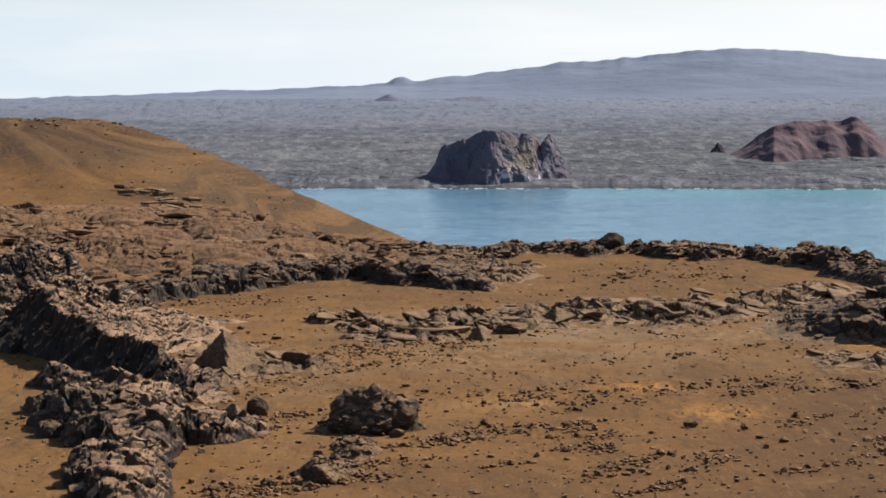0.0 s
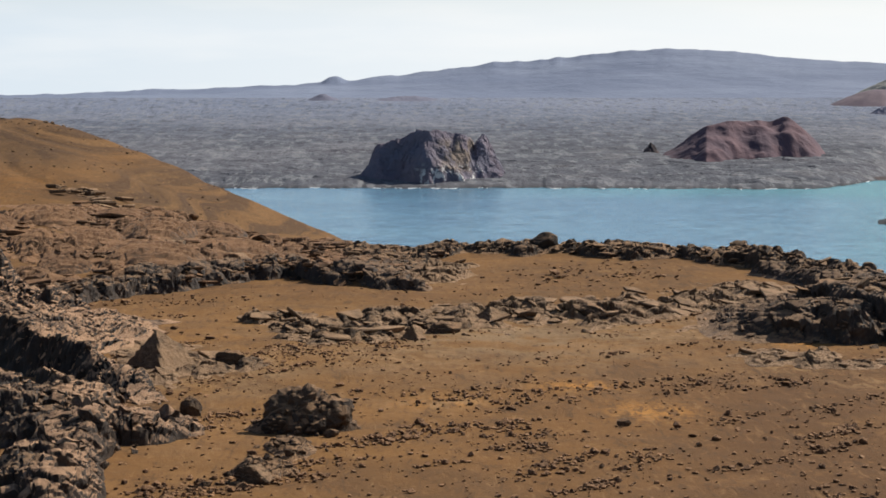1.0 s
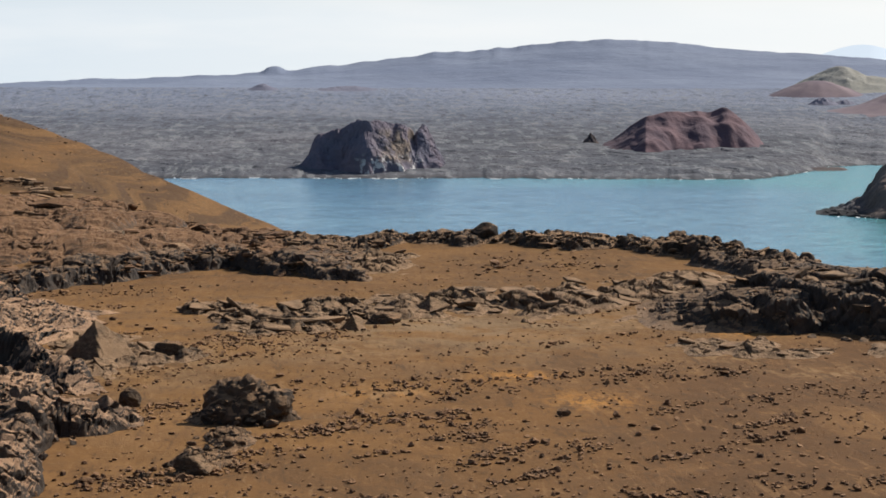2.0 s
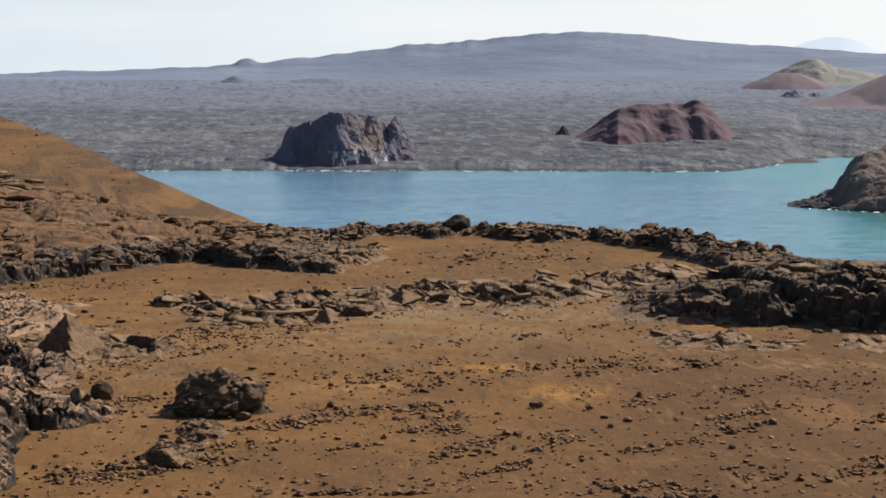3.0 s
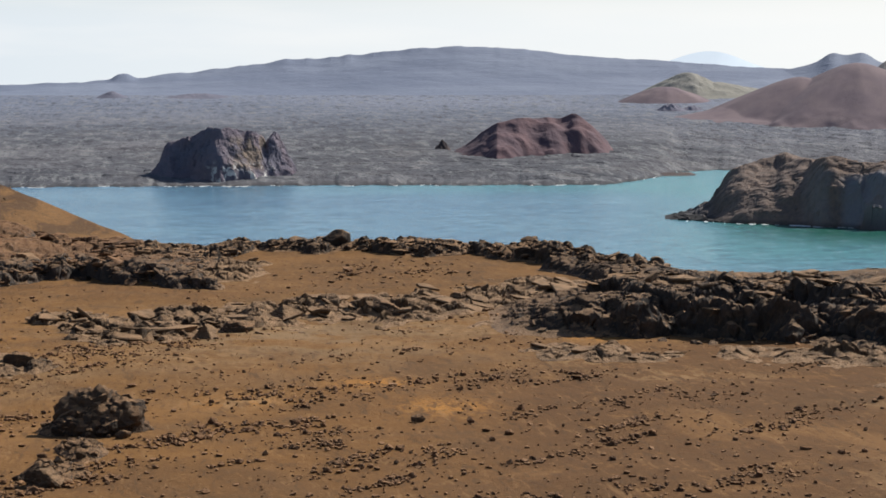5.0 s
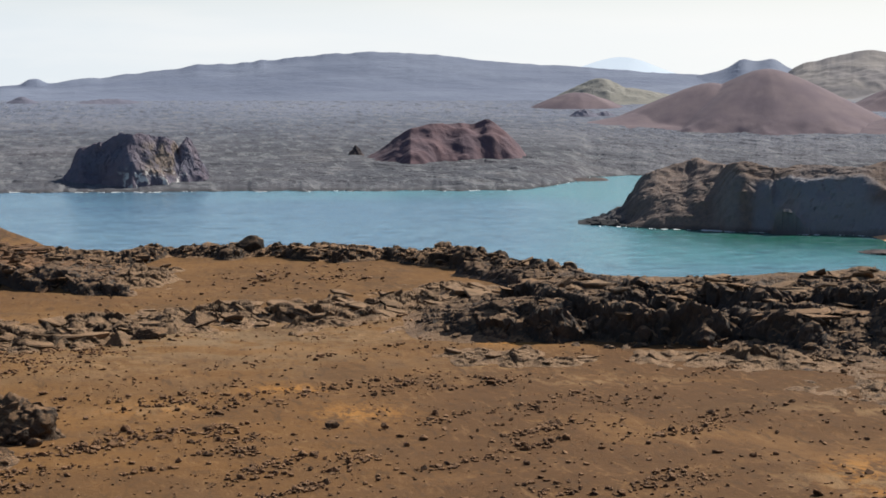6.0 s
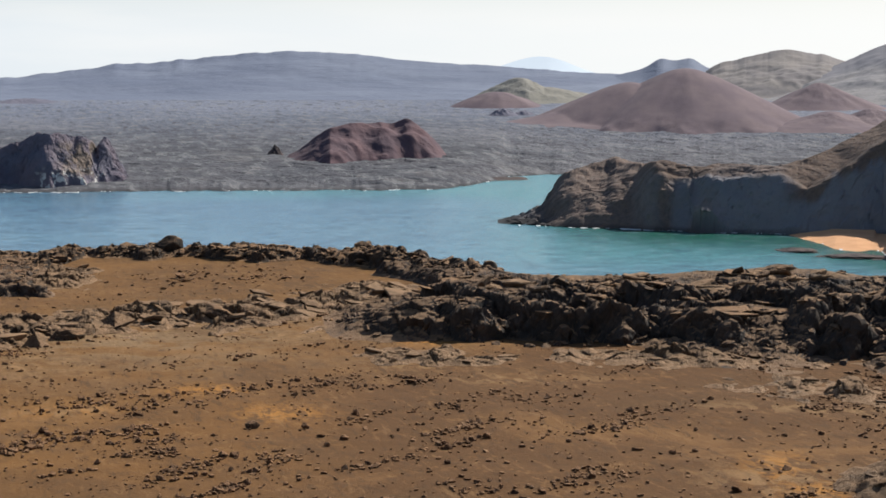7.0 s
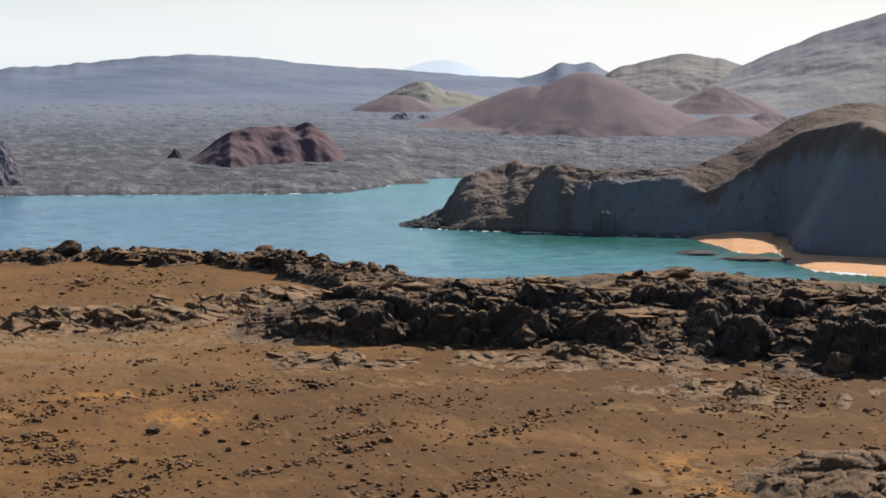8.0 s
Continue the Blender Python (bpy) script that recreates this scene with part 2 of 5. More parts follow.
def make_plain():
    m, nt, b = material("old_lava_plain", 0.95)
    v = coords(nt)
    vs = coords(nt, (1, 0.9, 1))
    big, mid, fine = noise_node(nt, vs, 0.0016, 5), noise_node(nt, vs, 0.012, 7, 0.7), noise_node(nt, v, 0.09, 5, 0.75)
    col = ramp(nt, mid, [(0.30, (0.046, 0.048, 0.058)), (0.5, (0.074, 0.078, 0.093)), (0.60, (0.114, 0.116, 0.130)), (0.72, (0.28, 0.258, 0.244))])
    col = mix(nt, calc(nt, "MULTIPLY", fade(nt, big, 0.45, 0.62), 0.6), col, (0.165, 0.158, 0.172))
    flow = noise_node(nt, coords(nt, (1, 1.2, 1)), 0.005, 7, 0.7, 0.5)
    col = mix(nt, calc(nt, "MULTIPLY", fade(nt, flow, 0.52, 0.64), 0.65), col, (0.058, 0.055, 0.066))
    col = mix(nt, calc(nt, "MULTIPLY", fade(nt, flow, 0.44, 0.34), 0.45), col, (0.188, 0.176, 0.174))
    # distance haze painted in: blue-grey grows towards the far end of the plain
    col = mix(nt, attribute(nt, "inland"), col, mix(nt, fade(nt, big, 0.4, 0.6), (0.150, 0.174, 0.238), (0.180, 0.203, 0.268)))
    col = mix(nt, calc(nt, "MULTIPLY", fade(nt, fine, 0.5, 0.7), 0.5), col, (0.055, 0.052, 0.058))
    col = mix(nt, attribute(nt, "wet"), col, (0.035, 0.033, 0.036))
    tuft = noise_node(nt, coords(nt, (1, 0.25, 1)), 0.062, 6, 0.72, 0.3)  # scattered brush and broken crust
    col = mix(nt, calc(nt, "MULTIPLY", fade(nt, tuft, 0.53, 0.60), 0.75), col, (0.184, 0.186, 0.192))
    col = mix(nt, calc(nt, "MULTIPLY", fade(nt, tuft, 0.48, 0.38), 0.7), col, (0.060, 0.060, 0.070))
    nt.links.new(col, b.inputs["Base Color"])
    bump(nt, b, calc(nt, "ADD", mid, fine), 0.45, 4.0)
    return m


def make_hillside(name, low, high, spots, scale=0.02, spot_amount=0.5, stretch=(1, 1, 1), relief=0.5, wet=False, upper=False):
    m, nt, b = material(name, 0.95)
    v = coords(nt, stretch)
    big, fine = noise_node(nt, v, scale, 6, 0.6), noise_node(nt, v, scale * 8, 5, 0.7)
    col = mix(nt, fade(nt, big, 0.35, 0.65), low, high)
    col = mix(nt, calc(nt, "MULTIPLY", fade(nt, fine, 0.5, 0.66), spot_amount), col, spots)
    if upper:  # the smoother, greyer upper slopes
        col = mix(nt, calc(nt, "MULTIPLY", attribute(nt, "upper"), 0.85), col, (0.205, 0.202, 0.228))
    if wet:  # dark tide-washed rock at the foot
        # brown ash on the sunlit slopes; the bluish tuff paints the shaded face
        col = mix(nt, attribute(nt, "ash"), col, mix(nt, fade(nt, fine, 0.4, 0.65), (0.176, 0.120, 0.092), (0.120, 0.090, 0.076)))
        col = mix(nt, calc(nt, "MINIMUM", attribute(nt, "wet"), 1.0), col, (0.024, 0.024, 0.027))
    nt.links.new(col, b.inputs["Base Color"])
    bump(nt, b, calc(nt, "ADD", big, fine), relief, 0.08 / scale)
    return m


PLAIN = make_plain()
# the further land's base colours are paled and blued in place of haze
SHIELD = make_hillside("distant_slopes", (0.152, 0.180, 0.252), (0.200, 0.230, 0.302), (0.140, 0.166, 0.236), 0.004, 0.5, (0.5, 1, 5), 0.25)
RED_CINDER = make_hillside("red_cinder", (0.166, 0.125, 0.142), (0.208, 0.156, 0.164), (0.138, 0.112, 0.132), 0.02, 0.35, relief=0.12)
RED_TUFF = make_hillside("dark_red_tuff", (0.102, 0.069, 0.084), (0.144, 0.088, 0.097), (0.080, 0.060, 0.074), 0.03, 0.4, relief=0.2)
# cinder tinted blue-grey by painted haze
HAZY_CONE = make_hillside("faded_cinder", (0.140, 0.140, 0.185), (0.160, 0.156, 0.200), (0.125, 0.126, 0.170), 0.02, 0.3, relief=0.15)
GREY_TUFF = make_hillside("grey_tuff", (0.065, 0.052, 0.054), (0.12, 0.088, 0.080), (0.04, 0.034, 0.038), 0.04, 0.5)
GREEN_HILL = make_hillside("dry_green_hill", (0.262, 0.250, 0.215), (0.238, 0.228, 0.205), (0.190, 0.190, 0.185), 0.012, 0.5, relief=0.2)
TAN_HILL = make_hillside("tan_grass_hill", (0.228, 0.208, 0.208), (0.262, 0.236, 0.220), (0.170, 0.168, 0.168), 0.012, 0.5, (1, 0.6, 1), relief=0.1)
SCRUB = make_hillside("scrub_mountain_slope", (0.246, 0.238, 0.250), (0.294, 0.278, 0.276), (0.150, 0.152, 0.160), 0.012, 0.7, (1, 0.6, 1), relief=0.08, upper=True)
# lifted blue-grey puts haze and the shaded face's tone into the tuff
HEAD = make_hillside("headland_tuff", (0.184, 0.182, 0.200), (0.216, 0.206, 0.212), (0.150, 0.152, 0.168), 0.03, 0.5, relief=0.3, wet=True)
BEACH = make_hillside("coral_sand", (0.62, 0.33, 0.165), (0.70, 0.39, 0.21), (0.55, 0.285, 0.145), 0.05, 0.3)


def make_sea():
    m, nt, b = material("sea_water", 0.2)
    b.inputs["IOR"].default_value = 1.333
    b.inputs["Specular IOR Level"].default_value = 0.5
    v = coords(nt)
    vw = coords(nt, (1, 2.0, 1))
    patch = noise_node(nt, coords(nt, (1, 3, 1)), 0.0022, 4, 0.6)
    col = mix(nt, fade(nt, patch, 0.35, 0.68), (0.090, 0.186, 0.284), (0.126, 0.245, 0.340))
    col = mix(nt, attribute(nt, "shallow"), col, (0.078, 0.265, 0.275))
    # green shoal water off the headland, with its dark reflection painted in
    col = mix(nt, attribute(nt, "green"), col, (0.016, 0.118, 0.082))
    streak = noise_node(nt, coords(nt, (1, 1.4, 1)), 0.05, 7, 0.75, 0.6)
    col = mix(nt, calc(nt, "MULTIPLY", fade(nt, streak, 0.51, 0.62), 0.55), col, (0.19, 0.30, 0.36))
    col = mix(nt, calc(nt, "MULTIPLY", fade(nt, streak, 0.49, 0.39), 0.6), col, (0.022, 0.070, 0.110))
    nt.links.new(col, b.inputs["Base Color"])
    w1, w2 = noise_node(nt, vw, 0.05, 7, 0.72), noise_node(nt, vw, 0.010, 4, 0.6)
    bump(nt, b, calc(nt, "ADD", w1, calc(nt, "MULTIPLY", w2, 1.5)), 0.3, 3.0)
    return m


SEA = make_sea()
FOAM, _nt, _b = material("foam", 0.8)
_b.inputs["Base Color"].default_value = (0.62, 0.65, 0.66, 1)


# ---------------------------------------------------------------- mesh helpers
def mesh_from(name, verts, faces, mats, smooth=False):
    """A mesh from arrays: verts n x 3, faces m x 4 or m x 3."""
    me = bpy.data.meshes.new(name)
    verts, faces = np.asarray(verts, np.float32), np.asarray(faces, np.int32)
    k = faces.shape[1]
    me.vertices.add(len(verts))
    me.vertices.foreach_set("co", verts.ravel())
    me.loops.add(faces.size)
    me.loops.foreach_set("vertex_index", faces.ravel())
    me.polygons.add(len(faces))
    me.polygons.foreach_set("loop_start", np.arange(0, faces.size, k, dtype=np.int32))
    me.polygons.foreach_set("use_smooth", np.full(len(faces), smooth))
    me.update(calc_edges=True)
    for mat in (mats if isinstance(mats, (list, tuple)) else [mats]):
        me.materials.append(mat)
    return me


def grid_mesh(name, x, y, z, mat, keep=None, smooth=False, marks=None):
    """A height sheet over a grid of points; faces whose corners are all outside keep are left out."""
    n, k = x.shape
    idx = np.arange(n * k).reshape(n, k)
    faces = np.stack([idx[:-1, :-1], idx[:-1, 1:], idx[1:, 1:], idx[1:, :-1]], -1).reshape(-1, 4)
    verts = np.stack([x, y, z], -1).reshape(-1, 3)
    used = np.arange(n * k)
    if keep is not None:
        flag = keep.ravel()
        faces = faces[flag[faces].any(1)]
        used, inverse = np.unique(faces, return_inverse=True)
        verts, faces = verts[used], inverse.reshape(-1, 4)
    # upward faces
    a, b, c = verts[faces[0, 0]], verts[faces[0, 1]], verts[faces[0, 2]]
    if np.cross(b - a, c - b)[2] < 0:
        faces = faces[:, ::-1]
    me = mesh_from(name, verts, faces, mat, smooth)
    for key, values in (marks or {}).items():
        at = me.attributes.new(key, "FLOAT", "POINT")
        at.data.foreach_set("value", np.asarray(values, np.float32).ravel()[used])
    return me


def roughen(A, R, z, relief):
    """Pushes a height sheet out along its normals; relief(across, along) takes distances along the surface itself."""
    x, y = polar(A, R)
    along = np.concatenate([np.zeros((1, R.shape[1])), np.cumsum(np.hypot(np.diff(R, axis=0), np.diff(z, axis=0)), 0)]) + R[:1]
    d = relief(R * np.radians(A), along)
    p = np.stack([x, y, z], -1)
    n = np.cross(np.gradient(p, axis=1), np.gradient(p, axis=0))
    n = n / (np.linalg.norm(n, axis=-1, keepdims=True) + 1e-9)
    n = n * np.sign(n[..., 2:3] + 1e-9)
    p = p + n * d[..., None]
    return p[..., 0], p[..., 1], p[..., 2]


def thing(name, label, category, group="", kind="", at=(0, 0, 0)):
    ob = new(name)
    ob.location = at
    ob.empty_display_size = 0.2
    return tagged(ob, label, category, group, kind)


def part(name, me, parent, label=""):
    ob = new(name, me)
    ob.parent = parent
    ob.location = -Vector(parent.location) if parent.type == "EMPTY" else (0, 0, 0)
    if label:
        tagged(ob, label)
    return ob


# ---------------------------------------------------------------- the lie of the island
FLOOR = 88.0
EDGE_AZ = [-16, -5, -2.4, 0, 1.9, 4.85, 8.9, 10.8, 13.4, 15.2, 20, 24, 28.4, 33]
EDGE_R = [190, 188, 178, 160, 152, 150, 146, 140, 125, 120, 118, 116, 112, 110]
CREST_AZ = [-2.4, -1.4, 0.3, 1.9, 3.5, 6.5, 8.9, 10.8, 12.5, 13.4, 15.2, 17.5, 20, 22.4, 24.9, 28.3, 33]
CREST_Z = [85.4, 86.1, 87.15, 88.35, 88.65, 88.9, 88.75, 89.15, 89.3, 89.5, 89.5, 89.55, 89.9, 90.4, 90.1, 90.15, 90.1]
FRONT_AZ = [9.4, 12.6, 15.2, 18.4, 21.3, 24, 27.3, 33]
FRONT_R = [99.5, 97.4, 95.0, 95.5, 92.0, 90.5, 87.0, 84.0]


def wall_line(az):
    """How far off the lava wall at the back of the sand begins."""
    return np.interp(az, [-10.5, -8.9, -6.6, -4.3, -2.7, -1.0, 0.6, 2], [110, 113, 119, 126, 130, 123.5, 121, 121])


def ground_z(x, y):
    az, r = to_polar(x, y)
    edge = np.interp(az, EDGE_AZ, EDGE_R)
    crest = np.interp(az, CREST_AZ, CREST_Z) - 0.55
    z = FLOOR + 0.35 * fbm(x / 22, y / 22, 3, 3) + 0.05 * fbm(x / 2.2, y / 2.2, 3, 5)
    # the knoll under the eye
    z = smooth_max(z, 98.2 - 0.55 * np.maximum(r - 1.5, 0), 1.0)
    # the lava field behind the wall, to the first view's left
    field = np.interp(az, [-13, -8.5, -5.8, -4.2, -2.4, 0], [89.7, 89.5, 88.5, 87.1, 86.0, 87.0])
    wall_r = wall_line(az)
    level = 88.5 + (field - 88.5) * np.clip((r - 126) / 60, 0, 1)
    w = step(1.2, -0.6, az) * step(-40, -30, az)
    z = z + (level - z) * w * step(wall_r - 0.5, wall_r + 2.5, r)
    # the rim and the slope behind it
    w_rim = step(-0.6, 1.2, az) * step(60, 40, az)
    z = z + (crest - z) * w_rim * step(edge - 6, edge - 0.5, r)
    fall = np.where((az > -30) & (az < 60), edge, 230)
    z = z - 0.62 * np.maximum(r - fall, 0) * step(-0.1, 4, r - fall)
    # the orange hill
    axis = np.interp(y, [150, 195, 250, 310, 335, 370, 430, 600], [84, 88.6, 92.6, 97.0, 96.8, 90, 66, -30])
    lobes = 0.5 * fbm(x / 30, y / 45, 3, 21)
    flank = 96.2 - 0.446 * (x + 46.0 + 0.26 * np.maximum(y - 300, 0)) + lobes
    left = 96.5 + 0.30 * (x + 150)
    hill = smooth_min(smooth_min(axis + lobes, flank, 2.0), left, 8.0)
    z = smooth_max(z, np.where(y > 150, hill, -50), 0.3)
    return np.maximum(z, -12)


def build_ground():
    az = np.concatenate([np.arange(-180, -20, 4), np.arange(-20, -14, 0.5), np.arange(-14, 30, 0.11), np.arange(30, 36, 0.5), np.arange(36, 180.1, 4)])
    r = np.concatenate([np.arange(0.0, 40, 2.5), np.arange(40, 54, 1), np.arange(54, 155, 0.42), np.arange(155, 215, 0.8), np.arange(215, 350, 1.1), np.arange(350, 460, 3.0), np.arange(460, 760, 20)])
    A, R = np.meshgrid(az, r)
    x, y = polar(A, R)
    z = ground_z(x, y)
    # wind ripples and low steps on the hill
    hilly = step(195, 215, y) * step(4, -9, x)
    bed = 0.95 * z + 0.20 * x + 1.6 * fbm(x / 38, y / 60, 3, 33)  # weathered beds that dip to the right
    z = z + hilly * (0.75 * np.abs(2 * vnoise(bed / 1.1, x / 60 + y / 90, 35)) + 0.25 * fbm(x / 5, y / 9, 4, 31) - 0.38)
    rust = np.zeros_like(x)
    for a, d, sa, sd in ((8.0, 74.5, 1.3, 2.2), (6.0, 80.5, 1.2, 1.6), (1.9, 76.3, 1.2, 1.2), (12.2, 96.0, 1.0, 1.2), (23.6, 60.5, 1.2, 1.5), (22.5, 64, 1.0, 3.0)):
        rust = np.maximum(rust, np.exp(-((A - a) / sa) ** 2 - ((R - d) / sd) ** 2))
    crust = np.exp(-((A - 4.0) / 6.0) ** 2 - ((R - 98) / 11) ** 2) + 0.8 * np.exp(-((A + 4.5) / 2.0) ** 2 - ((R - 84) / 4.5) ** 2)
    scald = np.zeros_like(x)  # pale bare crust, blown clean
    for a, d, sa, sd in ((-4.6, 84, 1.8, 4.0), (-3.4, 88, 1.5, 3.0), (1.8, 76, 1.6, 1.5), (0.5, 88, 2.5, 4.0), (4.0, 102, 2.6, 2.5), (8.5, 98, 2.5, 3.0), (12.3, 88, 2.0, 2.0),
                         (0.9, 127, 1.2, 6.0), (22.5, 62, 2.2, 3.5), (15, 84, 2.5, 2.0), (24, 77, 4.0, 1.2)):
        scald = np.maximum(scald, np.exp(-((A - a) / sa) ** 2 - ((R - d) / sd) ** 2))
    umber = step(6, 16, A) * step(104, 92, R) + 0.5 * step(-2, 8, A) * step(92, 76, R)
    umber = umber * step(20, 52, R)
    ochre = np.clip(hilly + step(104, 118, R) * step(11, 8, A) * 0.25 * (R < 190), 0, 1)
    me = grid_mesh("ground", x, y, z, SAND, smooth=True, marks={"rust": rust, "crust": np.clip(crust, 0, 1), "ochre": ochre, "bed": bed, "skirt": step(92.3, 90.2, z + 0.9 * fbm(x / 14, y / 30, 3, 37)) * step(-30, -42, x), "umber": np.clip(umber, 0, 1), "scald": np.clip(scald, 0, 1)})
    tagged(new("ground", me), "brown cinder sand of the island with rust stains", "ground", kind="structure")


build_ground()


# ---------------------------------------------------------------- sea and the far land
def build_sea():
    az = np.concatenate([np.arange(-180, -16, 4), np.arange(-16, 34, 0.25), np.arange(34, 180.1, 4)])
    r = np.concatenate([np.array([150.0, 300, 600, 900]), np.arange(1000, 2500, 12), np.array([2600, 3000, 5000, 9000, 20000])])
    A, R = np.meshgrid(az, r)
    x, y = polar(A, R)
    front = np.interp(A, [14.5, 18.35, 20.8, 22.9, 25.2, 28.3, 40], [1530, 1459, 1444, 1416, 1290, 1180, 1000])
    shallow = 0.8 * step(1800, 2080, R) * step(1, 9, A) + 0.8 * step(12, 18, A) * step(1000, 1280, R) + 0.2 * step(6, 16, A)
    green = step(front - 220, front - 50, R) * step(14.6, 19, A) * step(front + 120, front, R)
    me = grid_mesh("sea", x, y, np.zeros_like(x), SEA, smooth=True, marks={"shallow": np.clip(shallow, 0, 1), "green": np.clip(green, 0, 1)})
    tagged(new("sea", me), "calm blue and turquoise sea in the bay", "sea", kind="structure")


def plain_z(r):
    return 3.0 + (np.minimum(r, 4240) - 2085) * 0.0397


def shore_r(az):
    base = np.interp(az, [-16, -4.3, 0, 12.5, 13.4, 14.35, 14.6, 14.9, 15.4, 16.4, 18, 30], [2085, 2085, 2080, 2085, 2180, 2325, 2400, 2445, 2475, 2500, 2560, 2600])
    return base + 26 * fbm(az * 1.7, az * 0 + 3.3, 3, 77) + 14 * fbm(az * 5, az * 0 + 1.3, 2, 78)


def build_plain():
    az = np.concatenate([np.arange(-30, -14, 0.5), np.arange(-14, 30, 0.055), np.arange(30, 50, 0.5)])
    r = np.concatenate([np.arange(2020, 2500, 2.6), np.arange(2500, 3400, 5.5), np.arange(3400, 5000, 14)])
    A, R = np.meshgrid(az, r)
    x, y = polar(A, R)
    shake = np.random.RandomState(5)
    A = A + shake.uniform(-0.4, 0.4, A.shape) * np.gradient(az)[None, :]
    R = R + shake.uniform(-0.4, 0.4, R.shape) * np.gradient(r)[:, None]
    x, y = polar(A, R)
    s = np.interp(R, [2000, 2600, 3400, 5000], [1.0, 0.75, 0.5, 0.35])
    vv = np.interp(R, r, np.cumsum(np.interp(r, [2000, 2600, 3400, 5000], [1.0, 1.3, 1.9, 2.6]) * np.gradient(r)))
    uu = x * np.interp(R, [2000, 2600, 3400, 5000], [1.0, 1.1, 1.4, 1.8])
    rough = 2.8 * ridged(uu / 70, vv / 80, 5, 61) + 1.2 * plates(uu, vv, 34, 63, 0.9) + 0.5 * plates(uu, vv, 13, 66, 0.9)
    inland = R - shore_r(A)
    z = plain_z(R) - 0.0397 * np.interp(A, [12.6, 16.4], [0, 415]) * step(700, 0, R - 2085 - np.interp(A, [12.6, 16.4], [0, 415])) + rough * s
    z = np.where(inland < 0, -0.8, np.minimum(z, 0.35 + inland * 0.06 + np.clip(inland / 70, 0, 1) * (1.0 + np.clip(rough, -1, 4))))
    # the inland mark carries the painted haze, stronger with distance
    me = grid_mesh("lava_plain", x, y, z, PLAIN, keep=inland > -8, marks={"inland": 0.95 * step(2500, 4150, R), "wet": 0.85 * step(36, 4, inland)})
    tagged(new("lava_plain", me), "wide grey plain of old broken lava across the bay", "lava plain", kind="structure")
    # surf along the shore
    a = np.arange(-6, 16, 0.02)
    w = 0.8 * np.clip(fbm(a * 2.3, a * 0 + 9.2, 6, 91, 0.7) * 2.2 - 0.5, 0, 1)
    on = w > 0.05
    rr = shore_r(a)
    A2, R2 = np.stack([a, a]), np.stack([rr - w * 7, rr + 2])
    x, y = polar(A2, R2)
    me = grid_mesh("surf", x, y, np.stack([np.full_like(a, 0.15), np.full_like(a, 0.45)]), FOAM, keep=np.stack([on, on]))
    tagged(new("surf", me), "white surf breaking along the lava shore", "surf", kind="stuff")


build_sea()
build_plain()


def land_form(name, label, category, az0, az1, r0, r1, height, mat, da=0.05, dr=6.0, kind="structure", smooth=False, floor=None, crumble=0.0, marks=None, rows=None):
    """A hill or cliff as a height sheet in the bay's directions: height(az, r) gives metres above the sea, cut off at floor."""
    A, R = np.meshgrid(np.arange(az0, az1 + da / 2, da), np.arange(r0, r1 + dr / 2, dr) if rows is None else rows)
    x, y = polar(A, R)
    z = height(A, R, x, y)
    base = plain_z(R) - 28.0 if floor is None else np.full_like(R, floor)
    keep = z > base
    if crumble:
        x, y, z = roughen(A, R, z, lambda u, v: (crumble(A, R) if callable(crumble) else crumble) * np.clip(z / 8, 0, 1) * (fbm(u / 30, v / 22, 5, 71) + 0.18 * plates(u, v, 8, 73, 0.9)))
    me = grid_mesh(name, x, y, np.maximum(z, base), mat, keep=keep, smooth=smooth, marks=marks(A, R, z) if marks else None)
    return tagged(new(name, me), label, category, kind=kind)


SHIELD_AZ = [-30, -16, -12.6, -8.6, -4, -1.5, 1.1, 3.5, 5.3, 7.8, 10, 12.6, 14.6, 17.2, 22, 30, 45]
SHIELD_EL = [-0.4, -0.12, -0.08, 0.03, 0.21, 0.32, 0.58, 0.86, 1.03, 1.345, 1.27, 0.98, 0.81, 0.68, 0.55, 0.4, 0.2]


def shield(A, R, x, y):
    top = EYE + 4800 * np.tan(np.radians(profile(A, SHIELD_AZ, SHIELD_EL, 0.8))) + 4 * fbm(A * 1.1, R * 0, 3, 101) + 2.5 * fbm(A * 3.0, R * 0 + 3, 2, 102) * step(4740, 4800, R)
    foot = plain_z(4250)
    rise = np.clip((R - 4250) / 550, 0, 1)
    z = foot - 3 + (top - foot) * rise ** 1.25 + 7 * fbm(x / 260, y / 200, 4, 103) * np.clip(rise * 4, 0, 1)
    for a, h, w in ((-1.24, 13, 0.30), (3.3, 4, 0.3), (5.2, 2.5, 0.15)):
        z = z + h * np.exp(-np.abs((A - a) / w) ** 3) * step(4640, 4800, R)
    return np.where(R > 4810, -50, z)


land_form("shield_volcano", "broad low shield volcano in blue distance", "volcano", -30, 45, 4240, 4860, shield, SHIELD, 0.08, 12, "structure")


